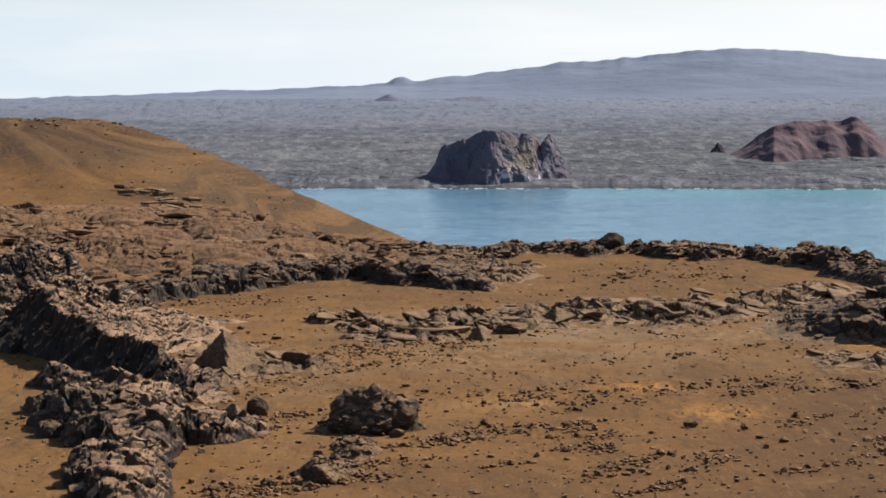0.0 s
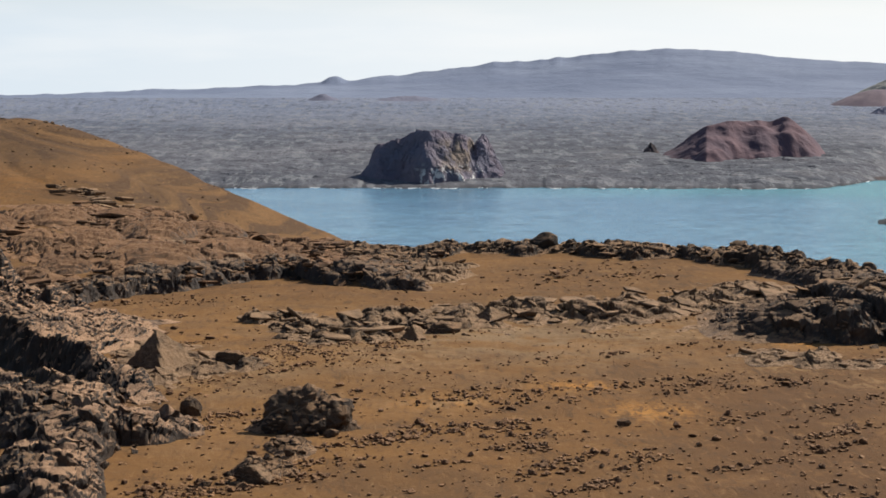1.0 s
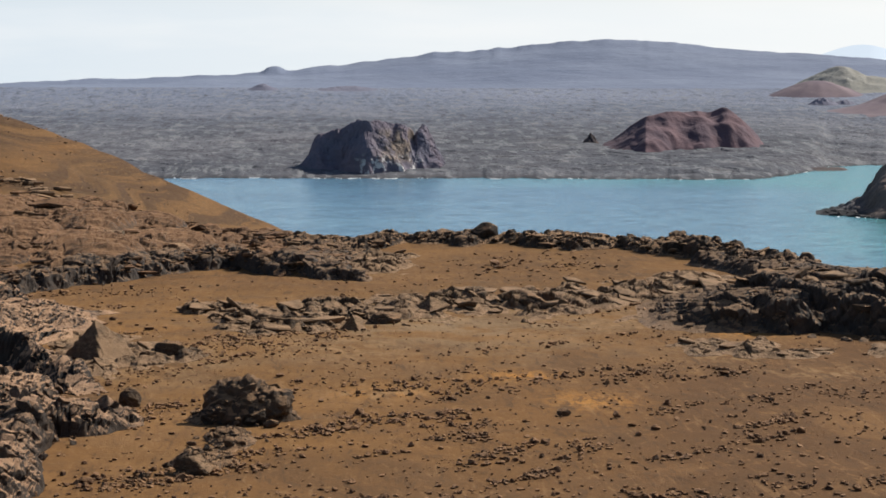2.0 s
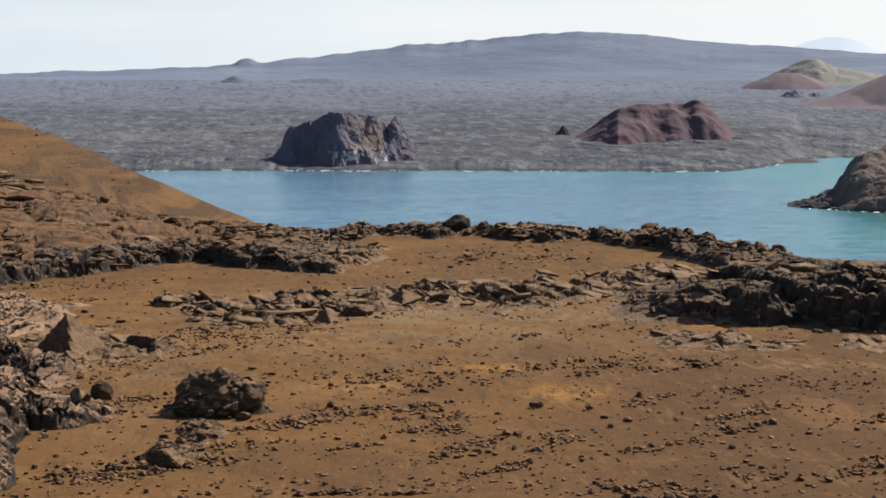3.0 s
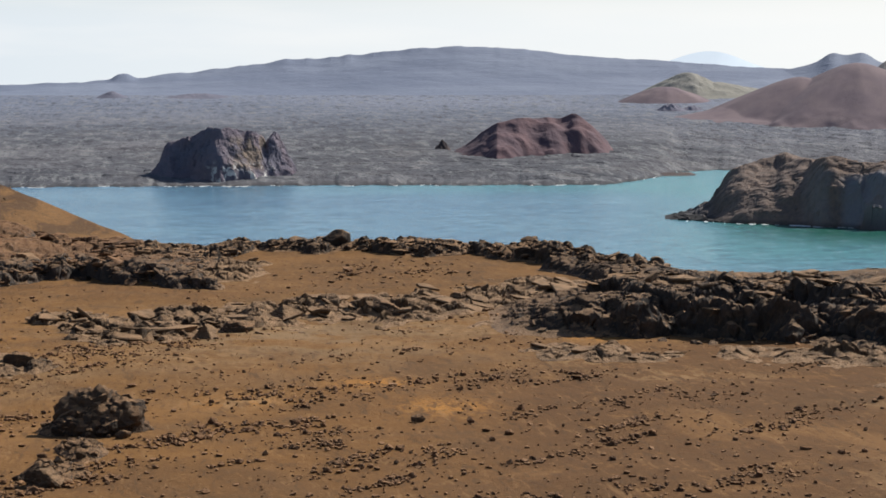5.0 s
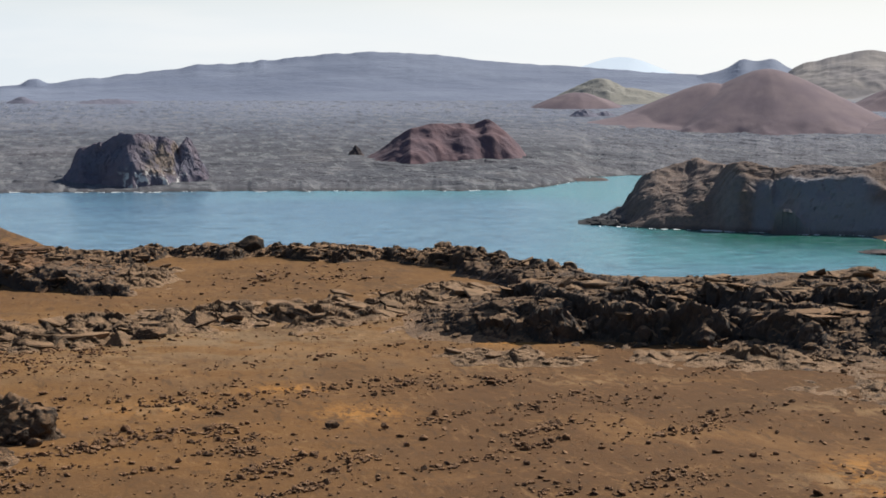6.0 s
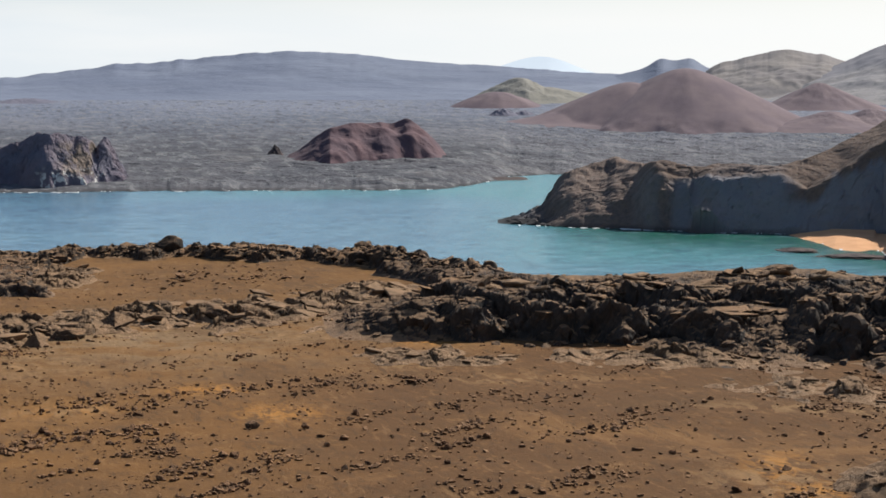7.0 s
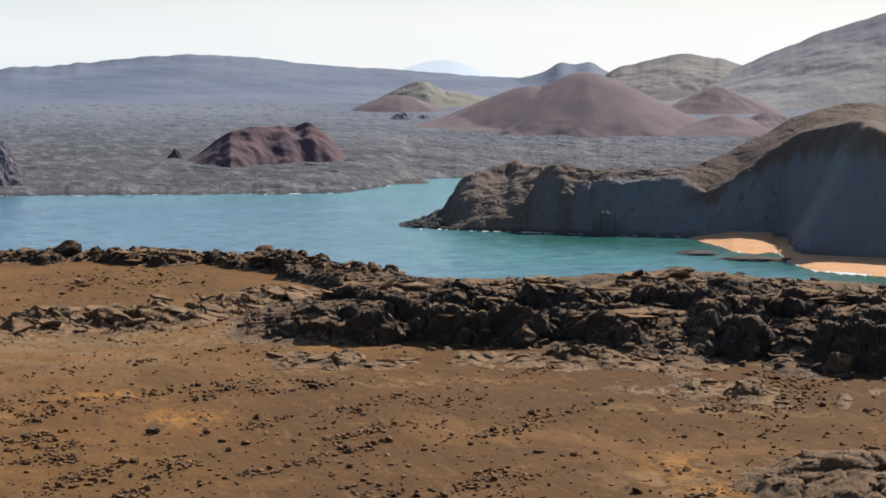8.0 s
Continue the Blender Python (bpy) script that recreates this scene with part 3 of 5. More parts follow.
def cone(az, r, width, height, top=0.12, rough=0.06, seed=0, lean=0.0, flare=1.0):
    """A cinder cone: width and height in metres, top the part of the width that is flat."""
    cx, cy = polar(az, r)

    def f(A, R, x, y):
        dx, dy = x - cx, y - cy
        d = np.hypot(dx, dy) * (1 + 0.18 * fbm(1.3 * dx / (np.hypot(dx, dy) + 1), 1.3 * dy / (np.hypot(dx, dy) + 1), 3, seed)) / (width / 2)
        d = d * (1 + lean * dx / width) + 0.07 * fbm(dx / 45, dy / 45, 3, seed + 2) * np.clip(d * 4 - 3.1, 0, 1)
        body = np.clip((1 - np.sqrt(d * d + top * top)) / (1 - top), -1.5, 1)  # a rounded summit
        body = np.where(body > 0, np.maximum(body, 0) ** flare, body)
        gullies = rough * fbm(dx / width * 9, dy / width * 9, 4, seed + 5) * np.clip(body * 2, 0, 1)
        return plain_z(R) + height * (body + gullies)
    return f


def merged(*forms):
    def f(A, R, x, y):
        return np.max([g(A, R, x, y) for g in forms], axis=0)
    return f


land_form("red_cinder_cone", "large smooth reddish-brown cinder cone on the lava plain", "cinder cone", 14.6, 24, 3050, 3800,
          merged(cone(19.73, 3400, 418, 90, 0.16, 0.010, 5), cone(18.15, 3410, 340, 66, 0.18, 0.012, 6), cone(16.8, 3380, 260, 26, 0.1, 0.05, 7, flare=1.2)), RED_CINDER, 0.04, 6, smooth=True)
land_form("green_hill", "pale yellow-green hill beyond the lava plain", "hill", 13, 18, 4000, 4330,
          merged(cone(14.95, 4170, 230, 49, 0.2, 0.1, 8), cone(15.7, 4180, 250, 31, 0.25, 0.1, 9), cone(16.5, 4190, 190, 20, 0.2, 0.1, 10)), GREEN_HILL, 0.04, 6)
land_form("low_red_cone", "low red cinder cone on the lava plain", "cinder cone", 12.5, 16.5, 3780, 4100,
          cone(14.3, 3940, 195, 30, 0.4, 0.05, 11), RED_CINDER, 0.04, 5, smooth=True)
land_form("small_cone", "small dark cinder cone far on the plain", "cinder cone", -3, 0, 4050, 4250, cone(-1.55, 4140, 72, 14, 0.1, 0.1, 12), HAZY_CONE, 0.03, 5)
land_form("low_rise", "low reddish rise on the far plain", "hill", -1, 3, 4050, 4250, cone(0.9, 4150, 150, 8, 0.4, 0.3, 13), HAZY_CONE, 0.03, 5)
land_form("lava_knob", "little dark pointed cone on the lava plain", "rock", 7.3, 8.5, 2520, 2620, cone(7.92, 2570, 24, 13, 0.1, 0.25, 14), GREY_TUFF, 0.012, 1.2)


def make_cliff():
    m, nt, b = material("cliff_tuff", 0.95)
    v = coords(nt)
    big, fine = noise_node(nt, v, 0.03, 6, 0.6), noise_node(nt, v, 0.22, 5, 0.7)
    # the tuff is lifted and blued to carry haze over its shaded side
    col = mix(nt, fade(nt, big, 0.35, 0.65), (0.134, 0.128, 0.166), (0.172, 0.138, 0.164))
    col = mix(nt, calc(nt, "MULTIPLY", fade(nt, fine, 0.5, 0.66), 0.5), col, (0.100, 0.092, 0.118))
    # pale tuff on the sunward face, with its sunlit tone painted in
    pale = calc(nt, "MULTIPLY", attribute(nt, "pale"), fade(nt, noise_node(nt, v, 0.07, 5, 0.6), 0.36, 0.58))
    col = mix(nt, pale, col, (0.25, 0.190, 0.150))
    white = calc(nt, "MULTIPLY", attribute(nt, "guano"), fade(nt, noise_node(nt, v, 0.12, 3, 0.6), 0.52, 0.60))
    col = mix(nt, white, col, (0.62, 0.60, 0.57))
    nt.links.new(col, b.inputs["Base Color"])
    bump(nt, b, calc(nt, "ADD", big, fine), 0.7, 3.0)
    return m


def cliff_form(name, label, category, az0, az1, r0, r1, prof_az, prof_z, front, depth, back, mat, seed, da, dr, jag=5.0, marks=None, soft=0.04, nose=(0, 0, 0)):
    """A steep rock whose skyline follows prof over its directions, with a gullied front and a falling back. nose: the direction of its foremost edge,
    and the metres per degree by which the front falls back to either side."""
    A, R = np.meshgrid(np.arange(az0, az1 + da / 2, da), np.concatenate([np.arange(r0, front + depth + 70, dr * 0.5), np.arange(front + depth + 70, r1, dr * 2.5)]))
    x, y = polar(A, R)
    top = profile(A, prof_az, prof_z, soft) + jag * fbm(A * 3.3, R / 60, 4, seed) * 0.6
    recede = np.where(A < nose[0], (nose[0] - A) * nose[1], (A - nose[0]) * nose[2])
    t = (R - front - recede - 34 * fbm(x / 45, y / 45, 3, seed + 3) - 12 * fbm(A * 1.3, R * 0, 2, seed + 9)) / depth
    shape = np.where(t < 1, np.clip(t, -0.3, 1), 1 - np.clip((t - 1) * depth / back, 0, 1.4) ** 1.3)
    shape = np.where(shape > 0, np.maximum(shape, 0) ** 0.75, shape)
    base = plain_z(np.maximum(R, 2085)) - 5
    z = base + (top - base) * shape 
    inside = z > base
    x, y, z = roughen(A, R, np.maximum(z, base - 4), lambda u, v: np.clip(shape * 3, 0, 1) * jag * (1.3 * fbm(u / 22, v / 18, 5, seed + 6) + 0.3 * plates(u, v, 7, seed + 8, 0.9)))
    me = grid_mesh(name, x, y, z, mat, keep=inside, marks=marks(A, R, z) if marks else None)
    return tagged(new(name, me), label, category, kind="structure")


cliff_form("tuff_cliff", "dark steep tuff rock with a pale streaked face at the shore", "rock", -1.2, 4.4, 2090, 2360,
           [-1.0, -0.5, -0.2, 0.05, 0.5, 1.0, 1.4, 1.9, 2.5, 2.68, 2.8, 2.92, 3.05, 3.2, 3.45, 3.7, 4.2],
           [0, 4, 22, 42, 48, 56, 60, 57, 55, 51, 34, 47, 56, 48, 24, 8, 0], 2122, 34, 70, make_cliff(), 201, 0.02, 1.8, 3.8,
           lambda A, R, z: {"pale": step(1.5, 2.2, A) * step(2.85, 2.7, A) * step(8, 20, z) * step(54, 45, z),
                            "guano": step(1.0, 1.4, A) * step(3.2, 2.8, A) * step(26, 14, z)}, nose=(1.5, 13, 22))
cliff_form("red_tuff_hill", "dark red ridged tuff hill standing on the lava", "hill", 7.4, 13.4, 2380, 2720,
           [7.7, 8.05, 8.6, 9.0, 9.4, 9.75, 10.1, 10.5, 11.0, 11.3, 11.5, 11.7, 11.9, 12.3, 12.65, 12.85, 13.3],
           [14, 18, 30, 44, 57, 60, 64, 64, 65, 63, 66, 71, 66, 52, 36, 20, 14], 2425, 85, 90, RED_TUFF, 221, 0.022, 2.2, 1.0, soft=0.1, nose=(9.5, 26, 24))


def skyline(prof_az, prof_el, r_foot, r_top, seed, rough=4.0, power=1.1, soft=0.3):
    def f(A, R, x, y):
        top = EYE + r_top * np.tan(np.radians(profile(A, prof_az, prof_el, soft))) + rough * 0.6 * fbm(A * 1.6, R * 0, 4, seed)
        t = np.clip((R - r_foot) / (r_top - r_foot), -0.2, 1)
        z = plain_z(r_foot) - 4 + (top - plain_z(r_foot)) * np.maximum(t, 0) ** power
        z = z + rough * 2.5 * fbm(x / 130, y / 130, 4, seed + 4) * np.clip(t * (1.02 - t) * 4, 0, 1)
        return np.where((R > r_top + 14) | (t < 0), -50, z)
    return f


land_form("scrub_mountain", "big grey-green mountain slope dotted with scrub", "mountain", 20.4, 46, 3980, 4640,
          skyline([20.4, 21.6, 23, 24.2, 25.25, 26.5, 28.2, 31, 36, 46], [-0.35, -0.05, 0.55, 1.0, 1.44, 1.92, 2.45, 3.2, 3.4, 2.6], 3990, 4620, 301, 6.0, 0.9), SCRUB, 0.05, 9,
          marks=lambda A, R, z: {"upper": step(0.52, 0.70, (z - 85) / (EYE - 85 + 4620 * np.tan(np.radians(np.interp(A, [20.4, 23, 25.25, 28.2, 31], [-0.1, 0.55, 1.44, 2.45, 3.2]))))
                                                + 0.10 * fbm(A * 2.2, R / 150, 3, 303))})
land_form("tan_hill", "tan grassy hill in the distance", "hill", 19.8, 26, 4300, 4740,
          skyline([19.8, 20.4, 21.2, 22.4, 23.2, 24.2, 26], [0.3, 0.85, 1.08, 1.32, 1.25, 1.0, 0.4], 4300, 4720, 311, 9.0), TAN_HILL, 0.05, 7)
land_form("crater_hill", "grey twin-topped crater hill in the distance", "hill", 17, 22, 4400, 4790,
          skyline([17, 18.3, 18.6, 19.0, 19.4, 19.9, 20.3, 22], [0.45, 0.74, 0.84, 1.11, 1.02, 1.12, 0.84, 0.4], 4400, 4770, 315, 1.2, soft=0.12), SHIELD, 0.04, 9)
land_form("red_hummock", "reddish cinder hummock on the lava plain", "cinder cone", 20.6, 27.5, 3110, 3520,
          merged(cone(23.8, 3300, 187, 22, 0.15, 0.10, 41, flare=1.2), cone(25.0, 3330, 165, 25, 0.15, 0.10, 42, flare=1.2), cone(22.6, 3340, 80, 11, 0.2, 0.2, 43)), RED_CINDER, 0.03, 4)
land_form("far_red_cone", "reddish cinder cone under the mountain", "cinder cone", 20.8, 26.2, 3660, 4060,
          cone(23.5, 3880, 250, 49, 0.12, 0.06, 45, flare=1.2), RED_CINDER, 0.03, 5, smooth=True)
land_form("dark_hummock", "low dark lava hummock on the plain", "rock", 13.6, 15.8, 3500, 3680,
          merged(cone(14.5, 3585, 60, 13, 0.2, 0.3, 47), cone(15.1, 3600, 45, 9, 0.2, 0.3, 48)), HAZY_CONE, 0.03, 4)
PALE_FAR, _nt, _b = material("far_mountain", 1.0)  # so far off that its haze is put in as a glow
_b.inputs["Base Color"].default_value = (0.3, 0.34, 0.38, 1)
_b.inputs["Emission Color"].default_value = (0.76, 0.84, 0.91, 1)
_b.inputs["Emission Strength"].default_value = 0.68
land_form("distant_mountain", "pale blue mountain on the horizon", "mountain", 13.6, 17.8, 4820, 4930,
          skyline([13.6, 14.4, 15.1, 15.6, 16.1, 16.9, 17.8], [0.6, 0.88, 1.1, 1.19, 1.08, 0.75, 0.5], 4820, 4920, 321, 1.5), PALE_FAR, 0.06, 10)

# ---------------------------------------------------------------- the headland and its beaches
HEAD_AZ = [13.8, 14.5, 15.15, 15.72, 16.0, 16.22, 16.54, 17.03, 17.45, 17.69, 18.0, 18.5, 19.16, 19.65, 20.8, 22.4, 23.2, 24.0, 24.8, 25.6, 26.2, 27.2, 27.8, 28.2, 33, 40]
HEAD_EL = [-3.74, -3.66, -3.5, -3.2, -2.7, -2.37, -2.16, -2.04, -1.97, -1.84, -1.98, -1.99, -1.9, -2.04, -2.07, -2.03, -1.78, -1.47, -1.05, -0.62, -0.37, -0.17, -0.15, -0.28, -0.8, -2.8]
BASE_AZ = [13.8, 14.5, 16, 18.35, 20.8, 22.4, 22.9, 23.5, 24.5, 25.3, 25.5, 25.62, 25.75, 26.0, 26.5, 27.1, 28.3, 40]
BASE_R = [1545, 1532, 1500, 1462, 1446, 1440, 1432, 1428, 1424, 1422, 1415, 1345, 1280, 1262, 1254, 1248, 1240, 1090]
DEPTH_AZ = [14, 15.5, 17.5, 18.4, 19, 22, 23.2, 24.1, 40]
DEPTH_R = [30, 80, 130, 112, 52, 47, 58, 75, 75]
BROW_AZ = [19, 22, 23.2, 24.1, 25.2, 27, 28.3, 40]  # the skyline's distance
BROW_R = [1512, 1488, 1497, 1522, 1540, 1540, 1530, 1350]


def foot_distance(x, y):
    """How far a point of the headland lies behind its foot."""
    a = np.linspace(18, 33, 1200)
    fx, fy = polar(a, np.interp(a, BASE_AZ, BASE_R))
    walked = np.concatenate([[0], np.cumsum(np.hypot(np.diff(fx), np.diff(fy)))])
    even = np.arange(0, walked[-1], 5.0)
    near = np.full(x.shape, 1e-30)
    for px, py in zip(np.interp(even, walked, fx), np.interp(even, walked, fy)):
        near = near + ((x - px) ** 2 + (y - py) ** 2 + 4.0) ** -4.0
    return (near * 5.0 / 0.98) ** (-1 / 7)  # rounded where two stretches of the foot are equally near


def headland(A, R, x, y):
    front = np.interp(A, BASE_AZ, BASE_R) + 24 * fbm(x / 45, y / 45, 3, 433) * (0.25 + 0.75 * step(23.5, 18.5, A))
    depth = np.interp(A, DEPTH_AZ, DEPTH_R)
    top = EYE + (np.interp(A, BASE_AZ, BASE_R) + depth) * np.tan(np.radians(profile(A, HEAD_AZ, HEAD_EL, 0.1)))
    top = np.maximum(top, 0.5) * (1 + 0.05 * fbm(x / 55, y / 55, 4, 401))
    t = (R - front) / depth + 0.09 * fbm(x / 30, y / 30, 3, 405) * step(0, 30, R - front)
    face = np.clip(t, 0, 1) ** 0.9
    brow = np.interp(A, BROW_AZ, BROW_R)
    crown = EYE + brow * np.tan(np.radians(profile(A, HEAD_AZ, HEAD_EL, 0.15)))
    part_up = np.interp(A, [18, 19, 22.4, 23.2, 24.1, 25, 26.5, 28], [0.8, 0.88, 0.88, 0.62, 0.72, 0.84, 0.88, 0.88])
    upper = crown * (part_up + (1 - part_up) * np.clip(1 - (brow - R) / np.interp(A, [19, 23, 25, 27], [14, 30, 50, 52]), 0, 1))
    steep = np.interp(A, [19, 22, 24.5, 25.5], [1.5, 1.4, 2.1, 1.92]) * (foot_distance(x, y) - np.where(A < 25.4, front - np.interp(A, BASE_AZ, BASE_R), 0)) * (1 + 0.16 * fbm(x / 35, y / 35, 4, 407)) + 1
    sheer = smooth_min(np.maximum(steep, 0), upper, 4.0)
    behind = R - front - depth
    far = np.maximum(R - brow, 0)
    sheer = np.where(R > brow, np.minimum(sheer, crown) - 0.06 * far - 0.0006 * far ** 2, sheer) * (1 + 0.02 * fbm(x / 40, y / 40, 3, 403))
    back = np.interp(A, [14.3, 15.2, 16.5, 18], [8, 30, 130, 300])
    shape = np.where(t < 1, face, 1 - 0.06 * np.clip(behind / 100, 0, 2) - np.clip((behind - 0.2 * back) / (0.8 * back), 0, 2) ** 1.4)
    grain = 2.0 * fbm(x / 26, y / 26, 2, 406)
    sunk = 4.0 * step(0.5 * back, back + 10, behind) * step(16.0, 15.2, A)
    worn = top * shape
    worn = worn + (sheer - worn) * step(18.2, 19.2, A)
    return np.where(t < 0, -4.0, worn - sunk + grain * np.clip((R - front) / 25, 0, 1) * step(14.2, 15.6, A) + 2.0 * plates(x, y, 7, 410, 0.9) * step(16.5, 15, A) * step(14.45, 14.7, A))


land_form("headland", "dark tuff headland with a steep shaded cliff over the sea", "headland", 14.35, 40, 1120, 1960, headland, HEAD, 0.055, 2.6, floor=-3.0, crumble=lambda A, R: 1.5 + 3.3 * step(23.8, 21.5, A) + 3.0 * step(22.5, 23.5, A) * step(40, 20, R - np.interp(A, BASE_AZ, BASE_R)),
          rows=np.concatenate([np.arange(1080, 1220, 12.0), np.arange(1220, 1420, 1.8), np.arange(1420, 1560, 0.9), np.arange(1560, 1700, 3.0), np.arange(1700, 1960, 16)]), marks=lambda A, R, z: {"wet": 0.55 * step(4.0, 1.5, z) + 0.55 * step(16.4, 15.2, A),
                                                                       "ash": step(22.3, 23.2, A) * step(0.62, 0.74, 0.22 * step(24.0, 23.4, A) + z / (EYE + np.interp(A, BROW_AZ, BROW_R) * np.tan(np.radians(np.interp(A, HEAD_AZ, HEAD_EL)))) + 0.10 * fbm(A * 4, R / 30, 3, 409)) + 0.9 * step(14.9, 15.9, A) * step(20.8, 18.3, A + 1.2 * fbm(A * 2.5, R / 25, 3, 437)) + 0.8 * step(18.4, 19.2, A) * step(23.4, 22.3, A) * step(0.55, 0.75, (R - np.interp(A, BASE_AZ, BASE_R)) / np.interp(A, DEPTH_AZ, DEPTH_R))})
BEACH_AZ = [22.7, 22.85, 23.07, 23.7, 24.0, 24.6, 25.0, 25.3, 25.56, 26.3, 27.2, 28.3, 33, 40]
BEACH_R = [1435, 1416, 1394, 1343, 1304, 1287, 1300, 1290, 1223, 1163, 1150, 1135, 1000, 900]


def beach(A, R, x, y):
    front = np.interp(A, BEACH_AZ, BEACH_R) + 2.5 * fbm(A * 3, R * 0, 2, 411)
    return np.clip((R - front) * 0.045, -2, np.where(A > 25.1, 2.4, 5.0)) + 0.3 * fbm(x / 12, y / 12, 3, 413)


land_form("beach", "sunlit orange-pink sand beach under the headland", "beach", 22.7, 40, 890, 1500, beach, BEACH, 0.06, 3.0, smooth=True, floor=-0.4)


land_form("lava_spit", "low black spit of lava running into the bay", "spit", 14.0, 15.5, 2300, 2390,
          lambda A, R, x, y: 3.6 * np.exp(-((R - 2338 - 22 * (A - 14.6)) / 12) ** 2) * step(15.3, 15.05, A) * (1 + 0.5 * fbm(x / 14, y / 14, 3, 431)) - 0.5, GREY_TUFF, 0.015, 2.0, floor=-0.4)


def foam_line(label, az0, az1, line, seed, wide):
    a = np.arange(az0, az1, 0.01)
    w = wide * np.clip(fbm(a * 6, a * 0 + 2.2, 6, seed, 0.65) * 1.9 + 1.5 * fbm(a * 1.1, a * 0 + 5.1, 2, seed + 1) - 0.22, 0, 1.5)
    rr = line(a)
    x, y = polar(np.stack([a, a]), np.stack([rr - w, rr + 6]))
    me = grid_mesh("surf", x, y, np.stack([np.full_like(a, 0.25), np.full_like(a, 0.5)]), FOAM, keep=np.stack([w > 0.08 * wide] * 2))
    tagged(new("surf", me), label, "surf", kind="stuff")


foam_line("thin white surf under the headland cliff", 14.6, 22.6, lambda a: np.interp(a, BASE_AZ, BASE_R) + 24 * fbm(polar(a, 1460)[0] / 45, polar(a, 1460)[1] / 45, 3, 433) * (0.25 + 0.75 * step(23.5, 18.5, a)) - 2, 421, 4)
foam_line("white surf washing up the sand beach", 23.1, 30, lambda a: np.interp(a, BEACH_AZ, BEACH_R) + 2.5 * fbm(a * 3, a * 0, 2, 411) - 2, 423, 6)

# ---------------------------------------------------------------- rocks: shapes that the outcrops share
def hull_rock(seed, sx, sy, sz, points=13):
    rng = random.Random(seed)
    bm = bmesh.new()
    for _ in range(points):
        v = Vector((rng.gauss(0, 1), rng.gauss(0, 1), rng.gauss(0, 1))).normalized() * rng.uniform(0.8, 1.0)
        bm.verts.new((v.x * sx, v.y * sy, v.z * sz))
    res = bmesh.ops.convex_hull(bm, input=bm.verts)
    bmesh.ops.delete(bm, geom=[g for g in res["geom_interior"] if isinstance(g, bmesh.types.BMVert)], context="VERTS")
    bmesh.ops.triangulate(bm, faces=bm.faces)
    return bm


def rock_arrays(seed, sx, sy, sz, points=13):
    bm = hull_rock(seed, sx, sy, sz, points)
    bm.verts.ensure_lookup_table()
    bm.verts.index_update()
    v = np.array([vert.co[:] for vert in bm.verts])
    f = np.array([[w.index for w in face.verts] for face in bm.faces])
    bm.free()
    return v, f


def slab_arrays(seed):
    """A broken plate about 1 across and 0.2 thick, with a warped top and a chipped edge."""
    rng = random.Random(seed)
    n = rng.randint(4, 7)
    narrow = rng.uniform(0.5, 0.95)
    rim, top, low = [], [], []
    for k in range(n):
        a = 2 * math.pi * (k + rng.uniform(-0.3, 0.3)) / n
        d = rng.uniform(0.30, 0.62)
        cx, cy = d * math.cos(a), d * math.sin(a) * narrow
        top.append((cx * 0.9, cy * 0.9, 0.07 + rng.uniform(-0.035, 0.035)))
        rim.append((cx, cy, 0.02 + rng.uniform(-0.03, 0.03)))
        low.append((cx * 0.9, cy * 0.9, -0.12 + rng.uniform(-0.03, 0.03)))
    v = np.array(top + rim + low + [(rng.uniform(-0.05, 0.05), rng.uniform(-0.05, 0.05), 0.09), (0, 0, -0.13)])
    f = []
    for k in range(n):
        j = (k + 1) % n
        f += [(k, j, 3 * n), (n + k, n + j, j), (n + k, j, k), (2 * n + k, 2 * n + j, n + j), (2 * n + k, n + j, n + k), (2 * n + j, 2 * n + k, 3 * n + 1)]
    return v, np.array(f)


ROCKS = [rock_arrays(k, 0.5, 0.5 * random.Random(k).uniform(0.6, 1.0), 0.5 * random.Random(k + 99).uniform(0.5, 0.85), 15 + k % 8) for k in range(14)]
SLABS = [slab_arrays(k) for k in range(12)]


def shared(name, arrays, mat):
    return [mesh_from(name, v, f, mat) for v, f in arrays]


LOOSE = ROCKS + [(v * (0.95, 1.0, 1.25), f) for v, f in ROCKS] + [(v * (1.1, 1.0, 1.6), f) for v, f in SLABS[:6]]  # lumps and flat chips
STONE_MESHES = shared("stone", LOOSE, STONE)
LAVA_ROCKS = shared("rock", ROCKS, LAVA)
BLACK_ROCKS = shared("rock", ROCKS, BLACK)
CRAG_ROCKS = shared("rock", ROCKS, CRAG)
SLAB_MESHES = shared("slab", SLABS, SLAB)


def leaning(turn, tilt, lean):
    """The turn of a piece; lean: the direction in degrees towards which its face tips, how far, and by how much that varies."""
    if lean is None:
        return Euler((tilt[0], tilt[1], turn)).to_quaternion()
    a = radians(lean[0] + 40 * tilt[0])
    axis = Vector((0, 0, 1)).cross(Vector((math.sin(a), math.cos(a), 0)))
    return (Matrix.Rotation(radians(lean[1] + lean[2] * tilt[1]), 3, axis) @ Matrix.Rotation(turn, 3, "Z")).to_quaternion()


def put_piece(name, me, parent, x, y, z, size, turn, tilt=(0, 0), squash=1.0, lean=None):
    ob = new(name, me)
    ob.parent = parent
    px, py, pz = parent.location
    ob.matrix_basis = Matrix.LocRotScale((x - px, y - py, z - pz), leaning(turn, tilt, lean), (size, size, size * squash))
    return ob


